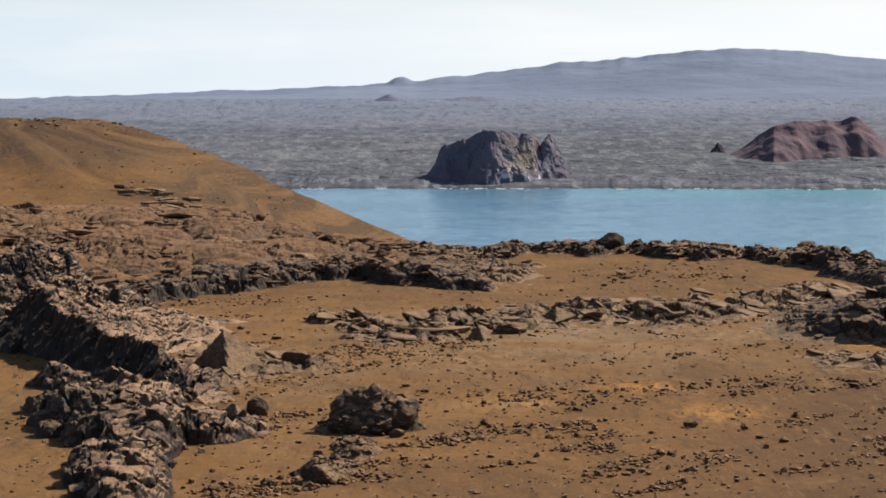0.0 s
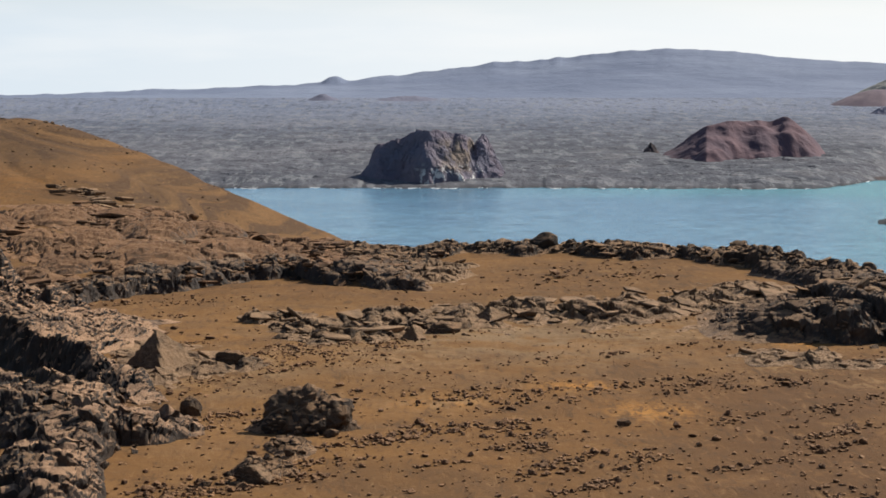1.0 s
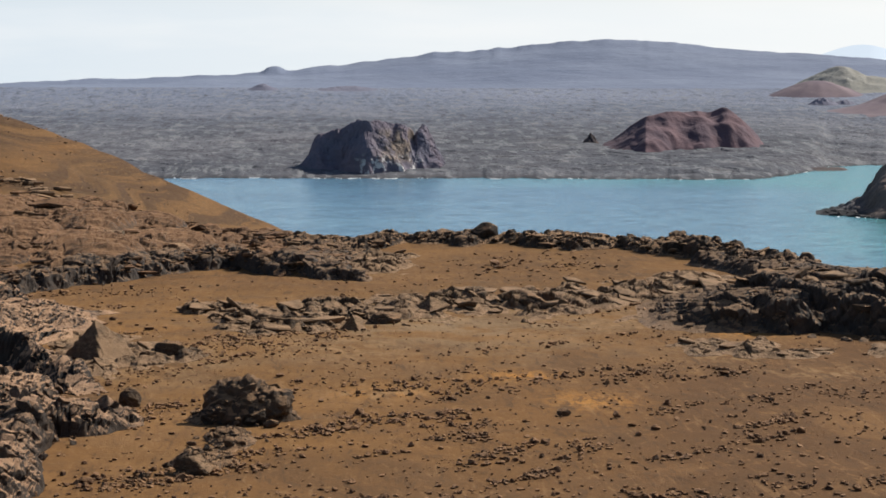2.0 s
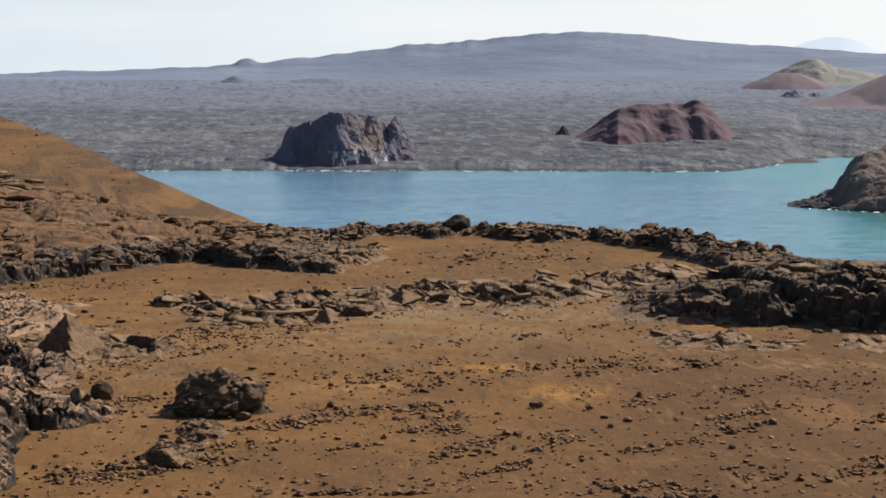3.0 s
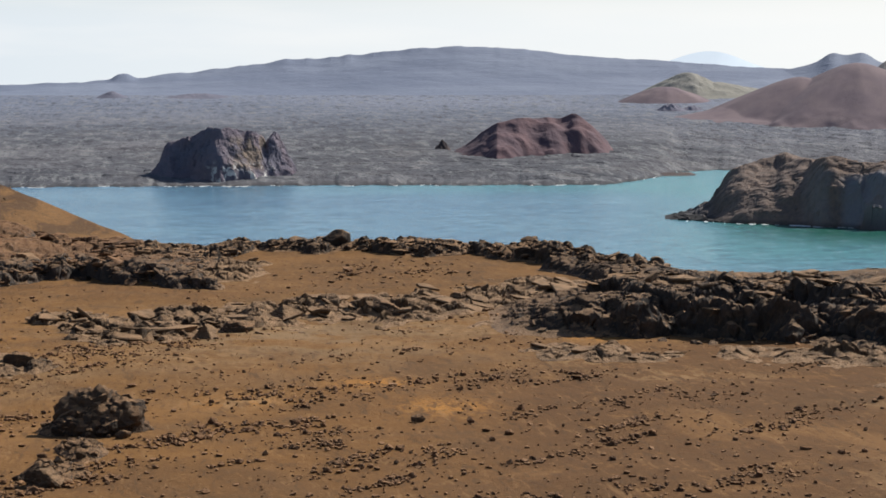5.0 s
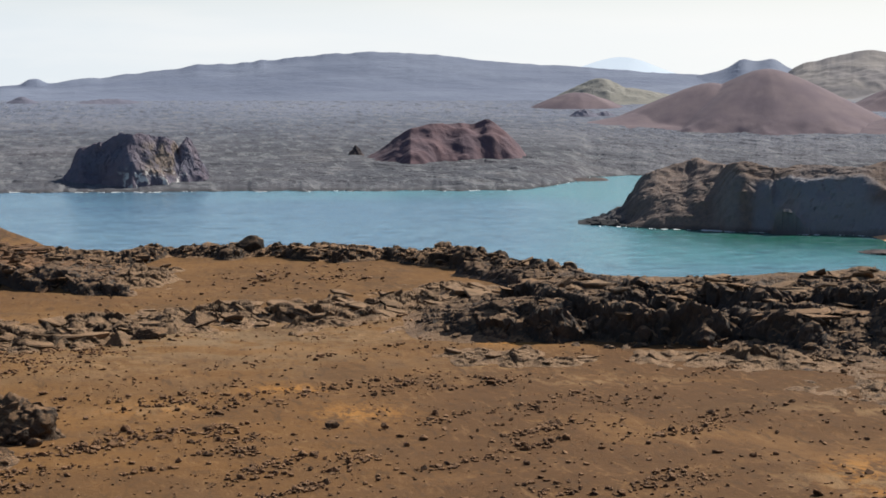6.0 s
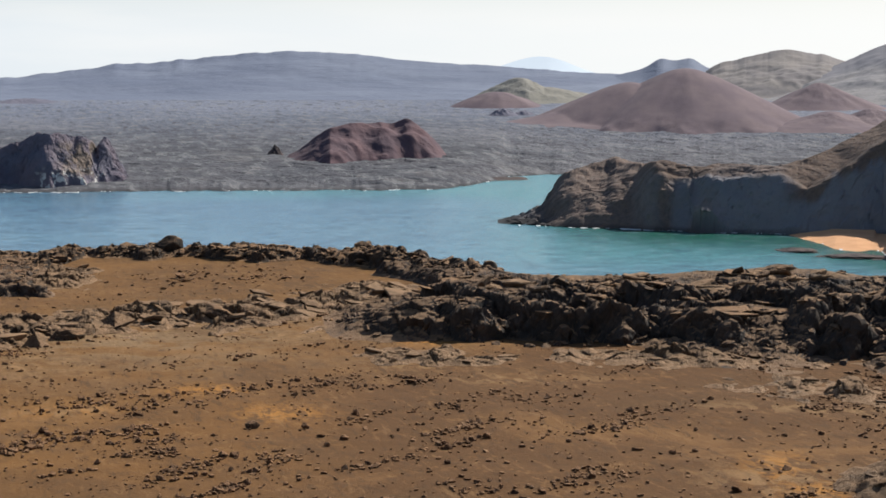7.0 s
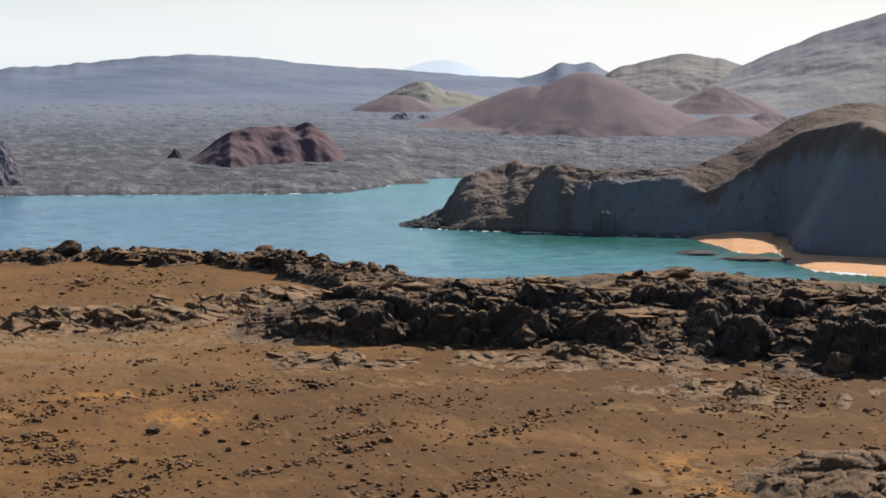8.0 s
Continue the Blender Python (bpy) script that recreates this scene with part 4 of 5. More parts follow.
def joined(name, arrays, rows, mat):
    """Many small stones in one mesh; rows of which, x, y, z, size, turn, tilt, squash."""
    vs, fs, n = [], [], 0
    for which, x, y, z, size, turn, tilt, squash in rows:
        v, f = arrays[which]
        c, s_, ct, st = math.cos(turn), math.sin(turn), math.cos(tilt), math.sin(tilt)
        w = v * (size, size, size * squash)
        w = np.stack([w[:, 0], w[:, 1] * ct - w[:, 2] * st, w[:, 1] * st + w[:, 2] * ct], -1)
        vs.append(np.stack([w[:, 0] * c - w[:, 1] * s_ + x, w[:, 0] * s_ + w[:, 1] * c + y, w[:, 2] + z], -1))
        fs.append(f + n)
        n += len(v)
    return mesh_from(name, np.concatenate(vs), np.concatenate(fs), mat)


def gz(x, y):
    return float(ground_z(np.array([x], float), np.array([y], float))[0])


# ---------------------------------------------------------------- lava outcrops
SURFACE = []  # (az0, az1, r0, r1, height function) of the outcrops, to seat stones on


def lava_mass(az0, az1, r0, r1, env, size, seed, mat, da=0.045, dr=0.13, rough=0.45, relief=1.0, name="lava_mass", ledge=0.5, ropes=0.0, calm=0.0):
    A, R = np.meshgrid(np.arange(az0, az1 + da / 2, da), np.arange(r0, r1 + dr / 2, dr))

    def height(x, y):
        a, r = to_polar(x, y)
        e = env(a, r)
        big = plates(x, y, size * 2.3, seed + 20, 0.7)
        rise = np.maximum(e, 0) * (1 - rough * 0.5 + rough * (big - 0.4))
        return np.where(e > 0, ground_z(x, y) + rise, ground_z(x, y) - 0.12), e
    x, y = polar(A, R)
    z, e = height(x, y)
    SURFACE.append((az0, az1, r0, r1, height))
    w = np.clip(e * 3, 0, 1) * relief
    if calm:  # flat crust is smoother than the broken faces
        tilt = np.hypot(np.gradient(z, axis=0) / dr, np.gradient(z, axis=1) / (R * radians(da)))
        w = w * (1 - calm / (1 + (1.6 * tilt) ** 2))
    x, y, z = roughen(A, R, z, lambda u, v: w * (rubble(u, v, size, seed) + ledge * size * fbm(u / (1.5 * size), v / (0.8 * size), 3, seed + 31)
                                                   + (ropes * np.sin(v / 0.75 + 9 * fbm(u / 9, v / 14, 2, seed + 41)) * vnoise(u / 7, v / 9, seed + 43) if ropes else 0)))
    return grid_mesh(name, x, y, z, mat, keep=e > 0)


def seats(x, y):
    """The height of the ground or of the outcrop on it, under each point."""
    x, y = np.asarray(x, float), np.asarray(y, float)
    a, r = to_polar(x, y)
    z = ground_z(x, y)
    for az0, az1, r0, r1, h in SURFACE:
        inside = (a > az0) & (a < az1) & (r > r0) & (r < r1)
        if inside.any():
            hz, e = h(x[inside], y[inside])
            z[inside] = np.where(e > 0, np.maximum(z[inside], hz), z[inside])
    return z


def pieces(count, kinds, place, size, seed, squash, sink, tilt):
    """Rows of which, x, y, z, size, turn, tilt, tilt, squash; place(rng) gives az and r."""
    rng = random.Random(seed)
    rows = []
    for _ in range(count):
        a, r = place(rng)
        x, y = polar(a, r)
        d = size[0] * (size[1] / size[0]) ** (rng.random() ** 2.0)
        rows.append([rng.randrange(kinds), float(x), float(y), d * (0.3 - sink), d, rng.uniform(0, 6.28), rng.gauss(0, tilt), rng.gauss(0, tilt), rng.uniform(*squash)])
    for row, z in zip(rows, seats([q[1] for q in rows], [q[2] for q in rows])):
        row[3] += float(z)
    return rows


def strew(parent, meshes, count, place, size, seed, name="rock", squash=(0.7, 1.0), sink=0.15, tilt=0.5, lean=None):
    """Loose pieces of an outcrop, each an object of its own."""
    for which, x, y, z, d, turn, t1, t2, sq in pieces(count, len(meshes), place, size, seed, squash, sink, tilt):
        put_piece(name, meshes[which], parent, x, y, z, d, turn, (t1, t2), sq, lean)


def cover(parent, arrays, mat, count, place, size, seed, squash=(0.5, 1.0), sink=0.25, tilt=0.5, name="rubble"):
    """The many small broken pieces of an outcrop, in one mesh."""
    rows = [(q[0], q[1], q[2], q[3], q[4], q[5], q[6], q[8]) for q in pieces(count, len(arrays), place, size, seed, squash, sink, tilt)]
    ob = part(name, joined(name, arrays, rows, mat), parent)
    tagged(ob, kind="stuff")


def inside_of(env, az0, az1, r0, r1, least=0.05, best=0.6):
    """A place on an outcrop, more often where it stands high."""
    A, R = np.meshgrid(np.linspace(az0, az1, 240), np.linspace(r0, r1, 240))
    w = np.clip(env(A, R), 0, best)
    w[w < least] = 0
    total = np.cumsum(w.ravel() * R.ravel())
    sa, sr = (az1 - az0) / 239, (r1 - r0) / 239

    def place(g):
        k = int(np.searchsorted(total, g.random() * total[-1]))
        return A.flat[k] + g.uniform(-0.5, 0.5) * sa, R.flat[k] + g.uniform(-0.5, 0.5) * sr
    return place


def at_ground(az, r):
    x, y = polar(az, r)
    return (float(x), float(y), gz(x, y))


LEE = (-math.sin(radians(SUN_AZ)), -math.cos(radians(SUN_AZ)))  # the way that shadows fall


def bluff(x, y, az, r, reach, half, h, seed, drop=0.7, far=None):
    """A tilted block of lava: it climbs gently over reach metres, is 2 * half wide and breaks off steeply in the lee. far: its height at the far end."""
    cx, cy = polar(az, r)
    dx = x - cx + 0.35 * min(half, 3) * fbm(x / 2.6, y / 2.6, 3, seed)
    dy = y - cy + 0.35 * min(half, 3) * fbm(x / 2.6 + 40, y / 2.6, 3, seed + 1)
    s, p = dx * LEE[0] + dy * LEE[1], dy * LEE[0] - dx * LEE[1]
    top = h if far is None else np.interp(p, [-half, half], [far, h])
    if isinstance(reach, tuple):  # from the far to the near end
        reach = np.interp(p, np.linspace(-half, half, len(reach)), reach)
    slope = np.where(s < 0, np.clip(1 + s / reach, -0.3, 1), 1 - s / drop)
    return top * np.minimum(np.clip(slope, -0.3, 1), np.clip(3.2 * (1.05 - np.abs(p / half)), -0.3, 1))


def wall_env(az, r):
    front = wall_line(az) + 2.4 * fbm(az * 1.3, az * 0 + 2, 3, 501)
    deep = 2.5 + 16 * step(-2.6, -0.6, az)
    body = step(front - 0.3, front + 0.5, r) * step(front + deep + 4, front + deep, r)
    return body * (0.85 + 0.7 * fbm(az * 1.7, r / 5, 3, 503)) * (1 - 0.72 * step(-2.8, -1.0, az) * step(front + 1.5, front + 5, r)) * step(-10.6, -9.2, az) * step(1.9, 0.6, az + 0.6 * fbm(r / 5, az, 2, 506)) - 0.03


wall = thing("lava_wall", "low dark wall of broken lava blocks edging the sand", "rock outcrop", at=at_ground(-4, 126))
part("lava_mass", lava_mass(-10.8, 2.2, 106, 150, wall_env, 1.3, 505, BLACK, 0.04, 0.12, 0.35, 0.85, ledge=0.35, calm=0.4), wall)
cover(wall, SLABS, FIELD, 300, inside_of(wall_env, -10.8, 2.2, 108, 150), (0.4, 1.6), 508, (0.35, 0.8), 0.26, 0.2, name="crust")
cover(wall, ROCKS, BLACK, 220, inside_of(wall_env, -10.8, 2.2, 108, 150), (0.18, 0.8), 506, (0.35, 0.8))
strew(wall, BLACK_ROCKS, 70, lambda g: (lambda a: (a, float(wall_line(a)) + 0.6 + g.gauss(0, 0.8)))(g.uniform(-9.6, 0.9)), (0.3, 1.0), 507, squash=(0.4, 0.8), sink=0.25)



def field_env(az, r):
    broken = fbm(az * 1.2, r / 9, 4, 511)
    return (0.22 + 0.60 * broken) * step(-16, -13.5, az) * step(0.8, -1.5, az) * step(1, 4, r - wall_line(az)) * step(195, 178, r + 8 * fbm(az * 0.8, az * 0, 2, 512)) - 0.05


field = thing("lava_field", "field of ropy weathered pahoehoe lava crust with sand pockets", "lava field", at=at_ground(-7, 160))
part("lava_mass", lava_mass(-15.5, 1, 112, 198, field_env, 2.8, 513, FIELD, 0.05, 0.20, 0.35, 0.62, ledge=0.14, ropes=0.30), field)
cover(field, SLABS, FIELD, 1500, inside_of(field_env, -14.5, 0.8, 112, 198), (0.5, 2.6), 514, (0.35, 0.75), 0.22, 0.26)
cover(field, ROCKS, FIELD, 350, inside_of(field_env, -14.5, 0.8, 124, 198), (0.2, 0.8), 516, (0.3, 0.7), 0.3, 0.3)
strew(field, SLAB_MESHES, 150, lambda g: (g.uniform(-13.5, -0.6), g.uniform(128, 178)), (0.6, 2.4), 515, "slab", (0.5, 1.0), 0.27, 0.18)


def tumulus_mesh(seed, size):
    """A low dome of ropy crust with curved grooves."""
    u, v = np.meshgrid(np.linspace(-1, 1, 70), np.linspace(-1, 1, 44))
    q = np.clip(1 - u ** 2 - v ** 2, 0, 1)
    rope = np.sin(26 * (v + 0.35 * u ** 2) + 3 * fbm(u * 2, v * 2, 3, seed))
    z = q ** 0.6 * (1 + 0.10 * fbm(u * 3, v * 3, 3, seed + 1)) + 0.13 * rope * np.clip(q * 4, 0, 1) + 0.05 * plates(u, v, 0.3, seed + 2, 0.9) * np.clip(q * 4, 0, 1)
    return grid_mesh("tumulus", u * size[0], v * size[1], z * size[2] - 0.3, FIELD, keep=q > 0.01)


for k, (a, r, w, l, h, turn) in enumerate(((-6.6, 137, 3.8, 8.0, 1.1, 8), (-8.3, 150, 3.0, 8.0, 1.1, -6), (-9.6, 146, 2.4, 6.0, 1.0, 4), (-4.2, 150, 3.4, 7.5, 0.9, 10), (-6.3, 160, 3.2, 9.0, 1.2, -4),
                                            (-2.8, 142, 2.8, 6.0, 0.8, -8), (-8.9, 132, 2.0, 5.0, 0.7, 0), (-4.9, 172, 3.4, 8.0, 1.0, 5), (-11.2, 165, 3.0, 7.0, 1.0, 0), (-9.4, 172, 3.6, 8.0, 1.1, 6), (-7.4, 178, 3.2, 8.0, 0.9, -5))):
    x, y = polar(a, r)
    ob = part("tumulus", tumulus_mesh(900 + 5 * k, (w, l, h)), field, "low ropy dome of lava crust")
    ob.matrix_basis = pose(float(x) - field.location.x, float(y) - field.location.y, float(seats([x], [y])[0]) - field.location.z, 0, 0, turn - a)


hillside = thing("hillside_slabs", "thin dark lava slabs cropping out on the ochre slope", "rock outcrop", at=at_ground(-7.2, 212))
strew(hillside, SLAB_MESHES, 170, lambda g: (lambda k: (-8.6 + 2.6 * k + g.gauss(0, 0.25), 222 - 20 * k + g.gauss(0, 3.0)))(g.random()), (0.8, 3.2), 517, "slab", (0.5, 0.9), 0.14, 0.14)


cover(hillside, ROCKS, LAVA, 90, lambda g: (g.uniform(-13.2, -8.6), g.uniform(296, 338)), (0.3, 1.3), 519, (0.4, 0.8), 0.15, 0.3, name="crest_rocks")
cover(hillside, ROCKS, LAVA, 420, lambda g: (g.uniform(-12.5, -3.5), g.uniform(198, 330)), (0.15, 0.7), 518, (0.4, 0.8), 0.2, 0.3)


def rim_env(az, r):
    edge = np.interp(az, EDGE_AZ, EDGE_R)
    front = edge - 5.5 - 4.0 * fbm(az * 0.9, az * 0 + 3, 3, 521) - 13 * step(2.6, 0.6, az)
    return np.maximum(0.5 + 0.8 * fbm(az * 1.9, r / 6, 3, 523), 0.34) * np.interp(az, [-1.5, 0.5, 1.8, 3], [0.4, 0.45, 0.75, 1]) * step(front, front + 1.5, r) * step(edge + 4, edge + 1, r) * step(-2.6, -1.0, az) * step(15, 13, az) - 0.03


rim = thing("brink_outcrop", "rim of dark broken lava along the brink above the sea", "rock outcrop", at=at_ground(5, 148))
part("lava_mass", lava_mass(-2.6, 15, 118, 172, rim_env, 1.1, 525, LAVA, 0.04, 0.13, ledge=0.4), rim)
cover(rim, ROCKS, LAVA, 1000, inside_of(rim_env, -2.6, 15, 118, 160), (0.2, 1.0), 526, (0.35, 0.8))
cover(rim, SLABS, LAVA, 420, inside_of(rim_env, -2.6, 15, 118, 160), (0.4, 1.9), 528, (0.4, 0.9), 0.26, 0.3, name="crust")
strew(rim, LAVA_ROCKS, 150, lambda g: (lambda a: (a, float(np.interp(a, EDGE_AZ, EDGE_R)) - 1.8 + g.gauss(0, 1.5)))(g.uniform(-1.5, 13.5)), (0.35, 1.3), 527, squash=(0.4, 0.8), sink=0.3)


def ridge_env(az, r):
    across = az * 1.75
    front = np.interp(az, FRONT_AZ, FRONT_R) + 1.5 + 8.0 * fbm(across / 5.5, az * 0 + 1, 2, 531) + 1.1 * vnoise(across / 1.3, az * 0 + 4, 532)
    edge = np.interp(az, EDGE_AZ, EDGE_R)
    crest = np.interp(az, [9.4, 10.6, 12, 13.9, 15.9, 17.5, 19.2, 21.5, 23.6, 26.5, 31], [0.2, 0.6, 1.5, 1.8, 2.2, 1.7, 1.5, 1.9, 2.4, 2.4, 2.4])
    rim_h = np.interp(az, CREST_AZ, CREST_Z) - FLOOR - 0.35
    t = r - front
    # sheer black faces with ramps of rubble between them
    run = 2.2 * np.interp(az, [9.4, 11, 12.2, 14.0, 14.8, 15.4, 17.4, 18.0, 18.8, 21.0, 21.8, 22.8, 23.4, 24.6, 25.4, 26.6, 27.0, 29], [3, 2, 0.9, 1.0, 3.5, 0.9, 0.9, 4.0, 0.7, 0.8, 4.0, 4.0, 0.8, 0.8, 4.0, 3.5, 0.8, 0.8])
    face = step(-0.2, 1.0, (t + 0.6 * fbm(across / 1.5, r / 1.5, 2, 534)) / run) ** 0.8
    s = np.clip((r - front - 2) / np.maximum(edge - front - 4, 1), 0, 1)
    top = crest + (rim_h - 0.1 - crest) * s - 0.6 * np.sin(np.pi * s) * step(11, 14, az)
    lump = 1 + 0.45 * fbm(across / 4, r / 4, 2, 533)
    apron = (0.20 + 0.5 * fbm(across / 2.5, r / 2, 3, 538)) * step(-5.0, -1.5, t) * step(14.5, 17, az)
    over = np.maximum(face * top * lump, apron)
    x, y = polar(az, r)
    for k, (a, d, reach, half, h) in enumerate(((11.4, 98.6, 5, 1.9, 1.2), (12.8, 98.2, 4, 2.2, 1.8), (14.0, 100.5, 5, 2.6, 2.1), (15.8, 97.2, 3, 2.0, 1.8), (17.3, 97, 4, 2.4, 2.2), (16.4, 104, 6, 3.2, 2.3),
                                                  (18.8, 102, 5, 2.6, 2.3), (20.5, 97.5, 6, 4.0, 2.0), (19.4, 106, 6, 2.6, 2.1), (22.4, 96, 4, 1.8, 1.2), (23.7, 93.4, 4, 2.1, 2.0), (24.8, 96.5, 6, 3.0, 2.5), (22.2, 103, 6, 3.4, 2.3),
                                                  (26.2, 92, 3, 1.6, 1.1), (27.7, 89.5, 4, 2.6, 2.1), (13.0, 105, 5, 2.4, 1.9), (26.6, 99, 6, 3.0, 2.6))):
        over = np.maximum(over, bluff(x, y, a, d, reach, half, h, 5300 + 3 * k))
    taken = (np.interp(az, CREST_AZ, CREST_Z) - 0.55 - FLOOR) * step(edge - 6, edge - 0.5, r)
    over = np.where(t > 4, np.maximum(over - np.maximum(taken, 0), 0.15), over)
    return over * step(edge + 2.5, edge - 0.5, r) * step(9.0, 10.4, az) * np.where(az < 13, step(112, 106, r) + step(edge - 9, edge - 6, r), 1).clip(0, 1) - 0.02


ridge = thing("lava_ridge", "long ridge of jagged black lava with sunlit brown tops", "rock outcrop", at=at_ground(18, 104))
part("lava_mass", lava_mass(8.8, 31, 80, 132, ridge_env, 1.15, 537, BLACK, 0.045, 0.10, 0.12, 0.9, ledge=0.5, calm=0.62), ridge)
cover(ridge, ROCKS, BLACK, 2000, inside_of(ridge_env, 9, 30, 82, 124, 0.05, 0.5), (0.15, 0.75), 538, (0.35, 0.85))


def ridge_top(az, r):
    return ridge_env(az, r) * step(2.0, 4.0, r - np.interp(az, FRONT_AZ, FRONT_R))


cover(ridge, SLABS, LAVA, 1000, inside_of(ridge_top, 12.0, 30, 86, 124, 0.05, 0.4), (0.4, 2.4), 540, (0.3, 0.6), 0.31, 0.16, name="crust")
strew(ridge, BLACK_ROCKS, 170, lambda g: (lambda a: (a, float(np.interp(a, FRONT_AZ, FRONT_R)) + abs(g.gauss(0, 3.0)) - 0.6))(g.uniform(9.6, 29)), (0.3, 1.1), 539, squash=(0.4, 0.8), sink=0.3)
strew(ridge, SLAB_MESHES, 80, lambda g: (lambda a: (a, float(np.interp(a, EDGE_AZ, EDGE_R)) - g.uniform(1, 13)))(g.uniform(12.5, 29)), (0.9, 2.8), 541, "slab", (0.4, 0.9), 0.24, 0.2)


def crag_env(az, r):
    x, y = polar(az, r)
    # the long tilted shelf, the knob behind it, and lower blocks before it: az, r, reach, half width, height, height at the far end
    e = -0.3 + 0 * az
    for k, (a, d, reach, half, h, far) in enumerate((
            (-9.9, 88.0, (13, 8, 2.8, 1.6, 1.2), 11.5, 0.9, 3.5), (-12.9, 98, 4.5, 3.2, 1.3, 1.5), (-14.5, 103, 7, 4.0, 2.4, 2.4),
            (-10.3, 71.4, 2.6, 1.7, 1.3, 1.4), (-11.0, 81.5, 1.6, 2.2, 0.7, 0.9), (-9.2, 73.4, 2.4, 1.7, 1.3, 1.6))):
        e = np.maximum(e, bluff(x, y, a, d, reach, half, h, 5500 + 3 * k, 0.8, far))
    for a, d, w, l, hh in ((-8.7, 72.5, 1.3, 2.4, 1.3), (-8.7, 66, 1.2, 3.0, 1.3), (-7.4, 69.5, 2.2, 1.8, 0.9), (-8.4, 76.5, 1.2, 1.6, 0.7), (-9.3, 59.5, 1.3, 2.5, 1.1), (-9.6, 64, 1.1, 1.6, 0.9)):
        cx, cy = polar(a, d)
        q = np.sqrt(((x - cx) / w) ** 2 + ((y - cy) / l) ** 2) * (1 + 0.6 * fbm(x / 2.2, y / 2.2, 3, 551))
        e = np.maximum(e, hh * np.clip(1.3 - q ** 2.4, -0.2, 1))
    cx, cy = polar(-12.2, 107.5)
    q = np.hypot(x - cx, y - cy) / 5.6 * (1 + 0.5 * fbm(x / 2.4, y / 2.4, 3, 556))
    e = np.maximum(e, 3.8 * np.clip(1.05 - q ** 1.5, -0.1, 1))
    e = e * np.where(e > 0, 0.92 + 0.35 * fbm(x / 3.0, y / 3.0, 3, 552), 1)
    return e


crag = thing("lava_crag", "weathered pinkish-brown lava crag tilted over deep black shade", "rock outcrop", at=at_ground(-11, 80))
part("lava_mass", lava_mass(-16.5, -5, 52, 114, crag_env, 1.1, 553, CRAG, 0.04, 0.10, 0.08, 0.65, ledge=0.22, calm=0.4), crag)


def black_env(az, r):
    x, y = polar(az, r)
    e = -0.3 + 0 * az
    for a, d, w, l, h in ((-10.2, 72.5, 1.5, 2.2, 1.3), (-9.9, 69, 1.3, 1.8, 1.0), (-10.8, 75.5, 1.5, 1.6, 0.7), (-9.9, 63, 1.0, 2.0, 0.7), (-11.4, 70.0, 0.5, 0.7, 0.5)):
        cx, cy = polar(a, d)
        q = np.sqrt(((x - cx) / w) ** 2 + ((y - cy) / l) ** 2) * (1 + 0.5 * fbm(x / 1.5, y / 1.5, 3, 557))
        e = np.maximum(e, h * np.clip(1.25 - q ** 2.4, -0.2, 1))
    return e


part("dark_lava", lava_mass(-13.0, -8.0, 58, 80, black_env, 0.9, 558, BLACK, 0.04, 0.09, 0.12, 0.9, "dark_lava", 0.2), crag, "black lava in the crag's shade")
cover(crag, ROCKS, CRAG, 1500, inside_of(crag_env, -14.5, -5, 54, 112, 0.05, 3.0), (0.12, 0.6), 554, (0.5, 1.0))
strew(crag, CRAG_ROCKS, 170, lambda g: (lambda k: (k[0] + g.gauss(0, k[2]), k[1] + g.gauss(0, k[3])))(g.choice(((-9.0, 72, 0.5, 2.0), (-8.9, 65, 0.5, 2.5), (-7.4, 69.5, 0.9, 1.2), (-9.3, 60, 0.6, 1.5), (-8.0, 77, 0.7, 1.2)))), (0.3, 1.1), 555)


def patch_env(az, r):
    x, y = polar(az, r)
    cx, cy = polar(29.0, 61.4)
    q = np.sqrt(((x - cx) / 4.4) ** 2 + ((y - cy) / 5.2) ** 2) * (1 + 0.4 * fbm(x / 2.5, y / 2.5, 3, 561))
    return 0.75 * np.clip(1.1 - q ** 3, -0.2, 1)


patch = thing("lava_hump", "hump of ropy grey-brown lava rising from the sand", "rock outcrop", at=at_ground(28.2, 63))
part("lava_mass", lava_mass(22.5, 34, 55, 73, patch_env, 1.6, 563, HUMP, 0.05, 0.1, 0.35, 0.35, ledge=0.15, ropes=0.10), patch)
cover(patch, SLABS, HUMP, 90, inside_of(patch_env, 23, 33, 55, 73), (0.25, 0.9), 564, (0.4, 0.9), 0.28, 0.25)
strew(patch, SLAB_MESHES, 10, lambda g: (29 + g.gauss(0, 1.4), 62.5 + g.gauss(0, 2)), (0.5, 1.3), 566, "slab", (0.4, 0.8), 0.28, 0.2)

# ---------------------------------------------------------------- slabs lying in the sand
SLAB_GROUPS = [  # az, r, reach in az, reach in r, count, largest
    (-10.4, 117, 0.9, 5.0, 24, 1.8), (-6.6, 92, 0.9, 4.0, 14, 1.2), (-2.6, 104, 1.0, 3.0, 22, 2.4), (-1.0, 99, 1.3, 4.0, 46, 3.0), (0.6, 102, 1.2, 5.0, 34, 3.0), (2.2, 104, 0.8, 4.0, 18, 2.4), (4.0, 107, 1.0, 4.5, 24, 3.0),
    (6.2, 108, 1.3, 4.8, 32, 3.0), (8.6, 110, 1.2, 5.5, 34, 3.2), (10.6, 116, 1.1, 6.0, 40, 3.2), (1.6, 132, 0.9, 6, 16, 3.0), (12.8, 90.5, 1.6, 2.4, 12, 1.5), (24.0, 82, 2.2, 2.4, 26, 1.6), (-5.2, 86, 1.3, 4.0, 22, 1.8), (19.5, 90.5, 3.2, 2.0, 34, 1.4)]
